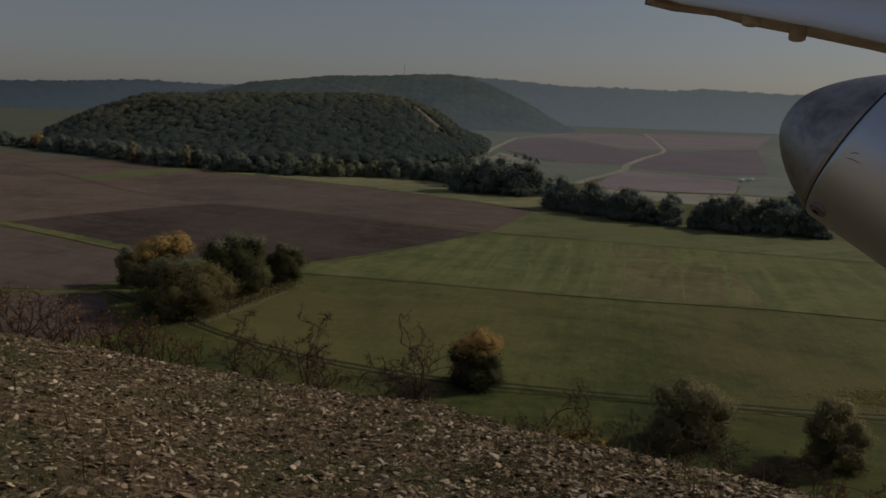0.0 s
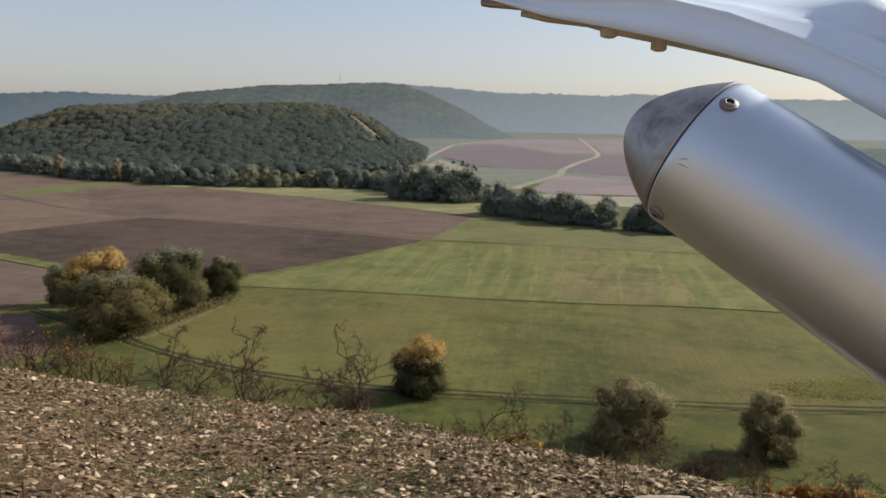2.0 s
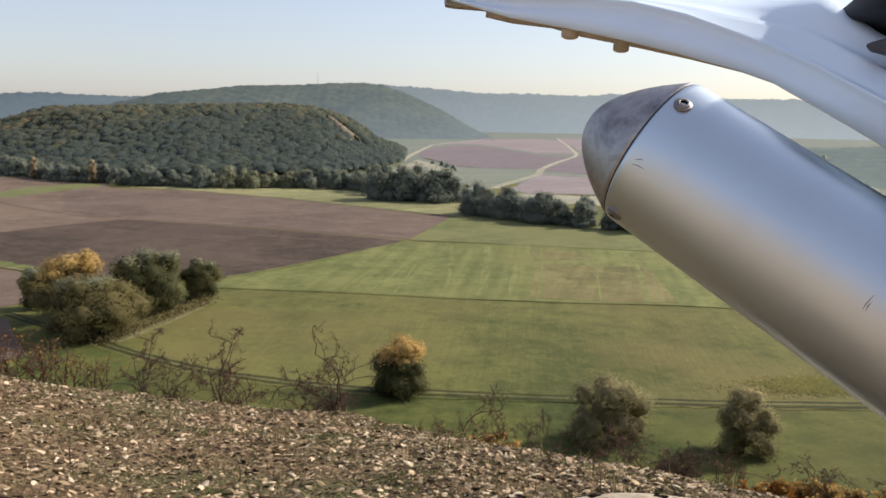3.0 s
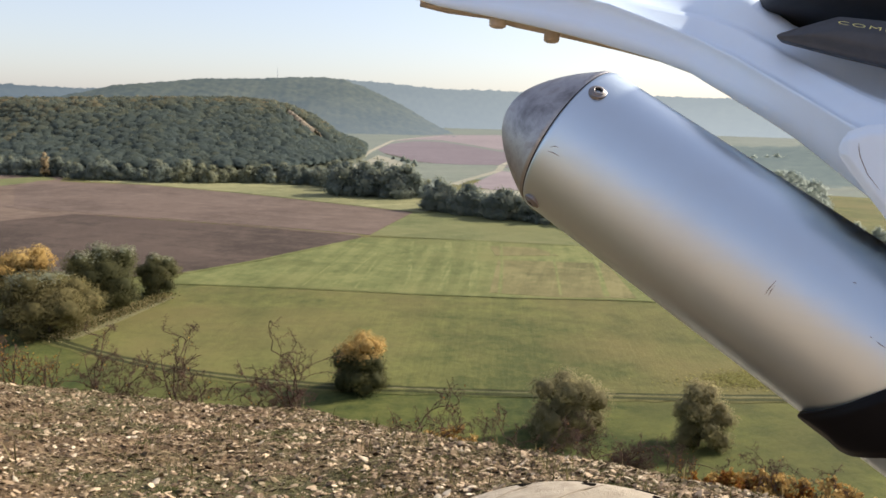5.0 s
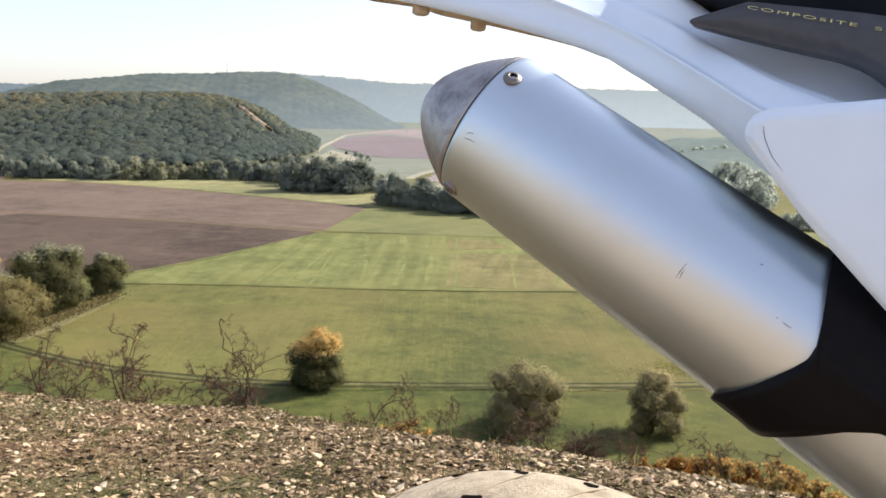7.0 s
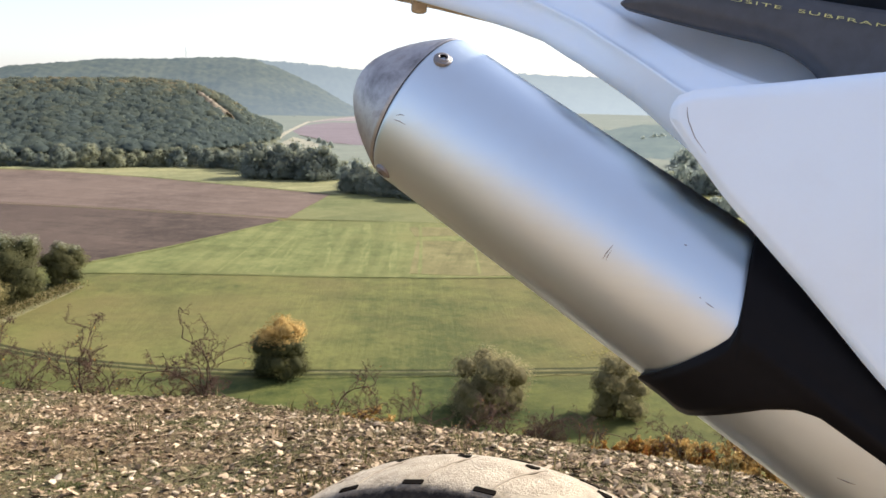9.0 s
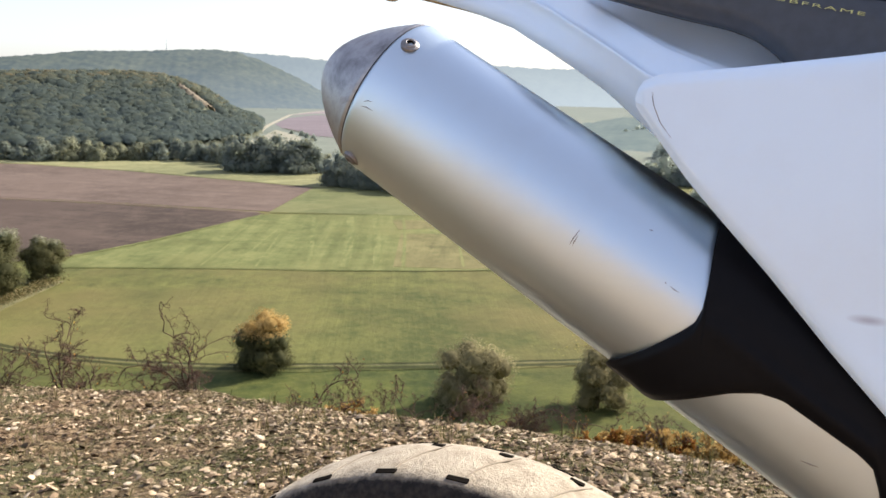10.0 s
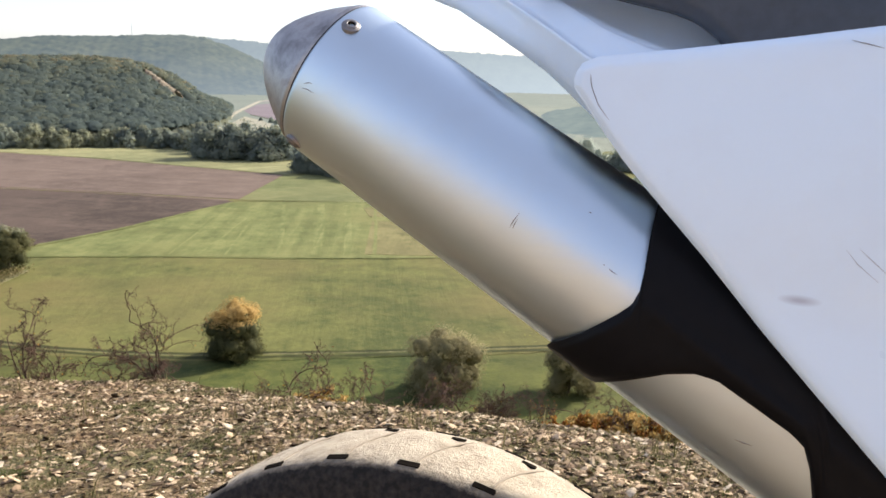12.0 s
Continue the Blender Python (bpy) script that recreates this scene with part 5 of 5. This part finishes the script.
c_hi = [(0.1130, 1.0550), (0.1150, 1.0562), (0.1332, 1.0615), (0.151, 1.0665), (0.2221, 1.0560), (0.281, 1.0445), (0.46, 1.01)]
us = np.concatenate([np.linspace(0.113, 0.125, 10), np.linspace(0.128, 0.46, 60)])
cover = part("subframe_cover", shell("subframe_cover", us, c_lo, c_hi, lambda u, z: -0.139 - 0.05 * (1.05 - z) + 0.0 * u, 16, 0.014, [DARKGREY], 0.005), bike, "dark grey plastic subframe cover")


def lettering(text, size, m, parent, name="lettering"):
    cu = bpy.data.curves.new(name, "FONT")
    cu.body, cu.size, cu.extrude, cu.space_character = text, size, 0.0002, 1.2
    cu.offset = -0.00004
    tmp = bpy.data.objects.new(name, cu)
    scene.collection.objects.link(tmp)
    me = bpy.data.meshes.new_from_object(tmp.evaluated_get(bpy.context.evaluated_depsgraph_get()))
    bpy.data.objects.remove(tmp)
    me.materials.clear()
    me.materials.append(LETTER)
    return part(name, me, parent, "yellow raised lettering", m)


lettering("COMPOSITE  SUBFRAME", 0.0052, pose(0.1512, -0.1402, 1.0602, 90, 0, 0) @ pose(0, 0, 0, 0, 0, -11.9) @ Matrix.Diagonal((2.16, 0.58, 1, 1)), cover)

# seat
def seat_mesh():
    s = np.linspace(0, 1, 30)
    u = 0.078 + 0.45 * s
    base = np.interp(u, [0.078, 0.088, 0.1227, 0.1456, 0.2217, 0.53], [1.0930, 1.0855, 1.0765, 1.0725, 1.0615, 1.005])
    hgt = 0.085 * smooth01((u - 0.07) / 0.09) + 0.004
    wid = 0.128 * np.sqrt(smooth01((u - 0.06) / 0.075))
    th = np.linspace(0, 2 * np.pi, 40, endpoint=False)
    cx, cz = np.sign(np.cos(th)) * np.abs(np.cos(th)) ** 0.45, np.sign(np.sin(th)) * np.abs(np.sin(th)) ** 0.45
    v = np.stack([np.repeat(u[:, None], 40, 1), wid[:, None] * cx[None], base[:, None] + hgt[:, None] * (0.5 + 0.5 * cz[None])], -1).reshape(-1, 3)
    return fixed(mesh_of("seat", v, grid_faces(30, 40, True), [VINYL], smooth=True))


part("seat", seat_mesh(), bike, "black vinyl seat")

# rear wheel
wheel = part("rear_wheel", None, bike, "rear wheel with a worn dusty off-road tyre", pose(0.011, -0.012, 0.300))
TY = [(0.046, 0.245), (0.054, 0.262), (0.060, 0.288), (0.062, 0.310), (0.061, 0.325), (0.058, 0.336), (0.0535, 0.3432), (0.0485, 0.3464), (0.042, 0.3477), (0.030, 0.3487), (0.015, 0.3494)]
prof = np.array(TY + [(0.0, 0.3496)] + [(-y, r) for y, r in TY[::-1]])
nseg = 288
th = np.linspace(0, 2 * np.pi, nseg, endpoint=False)
R = np.repeat(prof[None, :, 1], nseg, 0)
Y = np.repeat(prof[None, :, 0], nseg, 0)
PITCH = 2 * np.pi / 30
ph = ((th[:, None] + 0.25 * np.abs(Y) / 0.06 * 0.2 + 0.03) / PITCH) % 1.0
bar = np.exp(-((ph - 0.5) / 0.04) ** 2)
R = R - 0.0022 * bar * (np.abs(Y) < 0.047)
seamline = np.exp(-((np.abs(Y) - 0.0485) / 0.002) ** 2) * 0.0008
v = np.stack([np.sin(th)[:, None] * (R - seamline), Y, np.cos(th)[:, None] * (R - seamline)], -1)
tyre = part("tyre", fixed(mesh_of("tyre", v.transpose(1, 0, 2).reshape(-1, 3), grid_faces(len(prof), nseg, True), [RUBBER], smooth=True)), wheel, "worn off-road tyre caked with pale dust")


def notch_mesh(long, wide):
    """A round-ended black plate that paints a slot's shade on the rubber, long along the tread."""
    th = np.linspace(0, 2 * np.pi, 20, endpoint=False)
    r = wide * 0.36
    x = np.sign(np.cos(th)) * (long / 2 - r) + r * np.cos(th)
    y = np.clip(np.sin(th) * 1.6, -1, 1) * wide / 2
    bulge = -x * x / (2 * 0.346)
    v = np.concatenate([np.stack([x, y, bulge + 0.0026], -1), np.stack([x, y, bulge - 0.0025], -1)])
    ids = list(range(20))
    return mesh_of("tread_slot", v, [ids] + [[i, (i + 1) % 20, (i + 1) % 20 + 20, i + 20] for i in ids], [SLOT])


N1, N2 = notch_mesh(0.0215, 0.0062), notch_mesh(0.015, 0.006)
for i in range(30):
    a = i * PITCH + 0.052 - 0.28 * PITCH
    part("tread_slot", N1, tyre, "", pose(math.sin(a) * 0.3450, -0.0455, math.cos(a) * 0.3450) @ Euler((0, a, 0)).to_matrix().to_4x4() @ pose(0, 0, 0, 16, 0, 0))
    part("tread_slot", N1, tyre, "", pose(math.sin(a) * 0.3450, 0.0455, math.cos(a) * 0.3450) @ Euler((0, a, 0)).to_matrix().to_4x4() @ pose(0, 0, 0, -16, 0, 0))
    a += 0.24 * PITCH
    part("tread_slot", N2, tyre, "", pose(math.sin(a) * 0.3462, 0.034, math.cos(a) * 0.3462) @ Euler((0, a, 0)).to_matrix().to_4x4())
# thin mould lines across the tread, their brown painting the grooves' shade
ml = np.linspace(0, 1, 9)
my, ma = -0.0405 + 0.076 * ml, 0.012 + 0.075 * ml ** 1.6
mr_ = np.interp(np.abs(my), [0, 0.015, 0.030, 0.042, 0.0485], [0.3496, 0.3494, 0.3487, 0.3477, 0.3464]) - 0.0002
LINE = mesh_of("mould_line", *tube(np.stack([np.sin(ma) * mr_, my, np.cos(ma) * mr_], -1), np.full(9, 0.0011), 5), [MOULD], smooth=True)
for i in range(30):
    part("mould_line", LINE, tyre, "", Euler((0, i * PITCH + 0.062 - 0.30 * PITCH, 0)).to_matrix().to_4x4())
rim_p = [(0.052, 0.248), (0.054, 0.240), (0.046, 0.234), (0.03, 0.228), (0.0, 0.222), (-0.03, 0.228), (-0.046, 0.234), (-0.054, 0.240), (-0.052, 0.248)]
v = np.concatenate([np.stack([np.sin(th[::4]) * r, np.full(72, y), np.cos(th[::4]) * r], -1) for y, r in rim_p])
part("rim", fixed(mesh_of("rim", v, grid_faces(len(rim_p), 72, True), [BLACK], smooth=True)), wheel, "black wheel rim")
v, f = tube([(0, -0.07, 0), (0, -0.03, 0), (0, 0.03, 0), (0, 0.07, 0)], [0.03, 0.022, 0.022, 0.03], 24)
part("hub", mesh_of("hub", v, f, [STEEL], smooth=True), wheel)
for i in range(18):
    a = i * 2 * math.pi / 18
    sgn = 1 if i % 2 else -1
    p0, p1 = np.array([math.sin(a) * 0.025, sgn * 0.05, math.cos(a) * 0.025]), np.array([math.sin(a + 0.25) * 0.228, sgn * 0.008, math.cos(a + 0.25) * 0.228])
    part("spoke", mesh_of("spoke", *tube([p0, (p0 + p1) / 2, p1], [0.0018] * 3, 5), [STEEL]), wheel)


# ---- stones, gravel and grass on the brow ----
def rock(seed, flat=0.45):
    rg = np.random.default_rng(seed)
    bm = bmesh.new()
    bmesh.ops.create_icosphere(bm, subdivisions=1, radius=0.5)
    d = rg.normal(size=(7, 3))
    d /= np.linalg.norm(d, axis=1)[:, None]
    for w in bm.verts:
        p = np.array(w.co)
        for q in d:
            over = p @ q - 0.36
            if over > 0:
                p = p - q * over
        w.co = Vector(p * np.array([1.1, 0.8, flat]))
    return bm


def rock_arrays(seed):
    bm = rock(seed)
    v = np.array([w.co[:] for w in bm.verts])
    bm.verts.index_update()
    f = np.array([[w.index for w in fc.verts] for fc in bm.faces])
    bm.free()
    return v, f


ROCKS = [rock_arrays(100 + i) for i in range(8)]


def scatter(n, seed, a0, a1, r0, r1, rim=0.25):
    """Places on the brow's near slope, even over its area."""
    rg = np.random.default_rng(seed)
    a = rg.uniform(a0, a1, n)
    d = np.interp(a, BROW_AZ, BROW_D)
    r = np.sqrt(rg.uniform(r0 ** 2, (d + rim) ** 2))
    x, y = np.sin(np.radians(a)) * r, np.cos(np.radians(a)) * r
    return rg, x, y, ground_z(x, y)


def gravel_mesh(n, seed, smin, smax, a0=-36, a1=46, r0=2.4):
    rg, x, y, z = scatter(n, seed, a0, a1, r0, 0, 0.6)
    vs, fs, o = [], [], 0
    kind = rg.integers(0, len(ROCKS), n)
    size = smin * (smax / smin) ** (rg.uniform(0, 1, n) ** 2.1)
    for k, (rv, rf) in enumerate(ROCKS):
        w = np.where(kind == k)[0]
        e = rg.normal(0, 0.34, (len(w), 2))
        an = rg.uniform(0, 2 * np.pi, len(w))
        ca, sa = np.cos(an), np.sin(an)
        p = rv[None] * size[w][:, None, None] * rg.uniform(0.6, 1.4, (len(w), 1, 3)) * np.array([1.15, 1, 0.5])
        q = np.empty_like(p)
        q[..., 0] = p[..., 0] * ca[:, None] - p[..., 1] * sa[:, None]
        q[..., 1] = p[..., 0] * sa[:, None] + p[..., 1] * ca[:, None]
        q[..., 2] = p[..., 2] + q[..., 0] * e[:, :1] + q[..., 1] * (e[:, 1:] - 0.22)
        q += np.stack([x[w], y[w], z[w] + size[w] * 0.1], -1)[:, None]
        vs.append(q.reshape(-1, 3))
        fs.append((rf[None] + (np.arange(len(w)) * len(rv))[:, None, None]).reshape(-1, 3) + o)
        o += len(w) * len(rv)
    return mesh_of("gravel", np.concatenate(vs), np.concatenate(fs), [STONE])


tagged(new("gravel", gravel_mesh(6000, 72, 0.010, 0.05, -180, 180, 0.5)), "pale limestone gravel round the motorcycle", "gravel", kind="stuff")
tagged(new("gravel", gravel_mesh(62000, 71, 0.009, 0.055)), "pale broken limestone gravel strewn over the hilltop", "gravel", kind="stuff")


def blades(n, seed, hmin, hmax, mat, clumps, spread, name, label):
    rg, x, y, z = scatter(clumps, seed, -42, 48, 2.0, 0, 0.5)
    k = rg.integers(0, clumps, n)
    px, py = x[k] + rg.normal(0, spread, n), y[k] + rg.normal(0, spread, n)
    pz = ground_z(px, py)
    an = rg.uniform(0, 2 * np.pi, n)
    h = rg.uniform(hmin, hmax, n)
    w = h * 0.02 + 0.0011
    lean = rg.uniform(0.1, 0.8, n) * h
    dx, dy = np.cos(an), np.sin(an)
    b = np.stack([px, py, pz - 0.005], -1)
    side = np.stack([-dy * w, dx * w, 0 * w], -1)
    mid = b + np.stack([dx * lean * 0.35, dy * lean * 0.35, h * 0.6], -1)
    tip = b + np.stack([dx * lean, dy * lean, h * 0.9], -1)
    v = np.stack([b - side, b + side, mid + side * 0.6, mid - side * 0.6, tip], 1).reshape(-1, 3)
    i = np.arange(n) * 5
    f = np.concatenate([np.stack([i, i + 1, i + 2], -1), np.stack([i, i + 2, i + 3], -1), np.stack([i + 3, i + 2, i + 4], -1)])
    return tagged(new(name, mesh_of(name, v, f, [mat])), label, "grass", kind="stuff")


blades(44000, 81, 0.01, 0.034, DRY, 2500, 0.09, "dry_grass", "short dry grass among the stones")
blades(60000, 82, 0.01, 0.028, GREENBLADE, 700, 0.045, "green_grass", "small green tufts of grass among the stones")
blades(500, 83, 0.05, 0.16, DRY, 120, 0.04, "tall_grass", "tall dry grass stalks along the brow")

# the larger stones, one by one
SINGLE = []
for i, (rv, rf) in enumerate(ROCKS):
    SINGLE.append(mesh_of("stone", rv, rf, [STONE1]))
rg, sx, sy, sz = scatter(290, 91, -30, 40, 3.0, 0, 0.1)
for i in range(290):
    s = 0.03 + 0.04 * rg.uniform() ** 2.2
    part("stone", SINGLE[i % 8], ground, "", pose(sx[i], sy[i], sz[i] + 0.12 * s, rg.normal(-13, 12), rg.normal(0, 12), rg.uniform(0, 360)) @ Matrix.Diagonal((s, s, s * rg.uniform(0.7, 1.2), 1)))
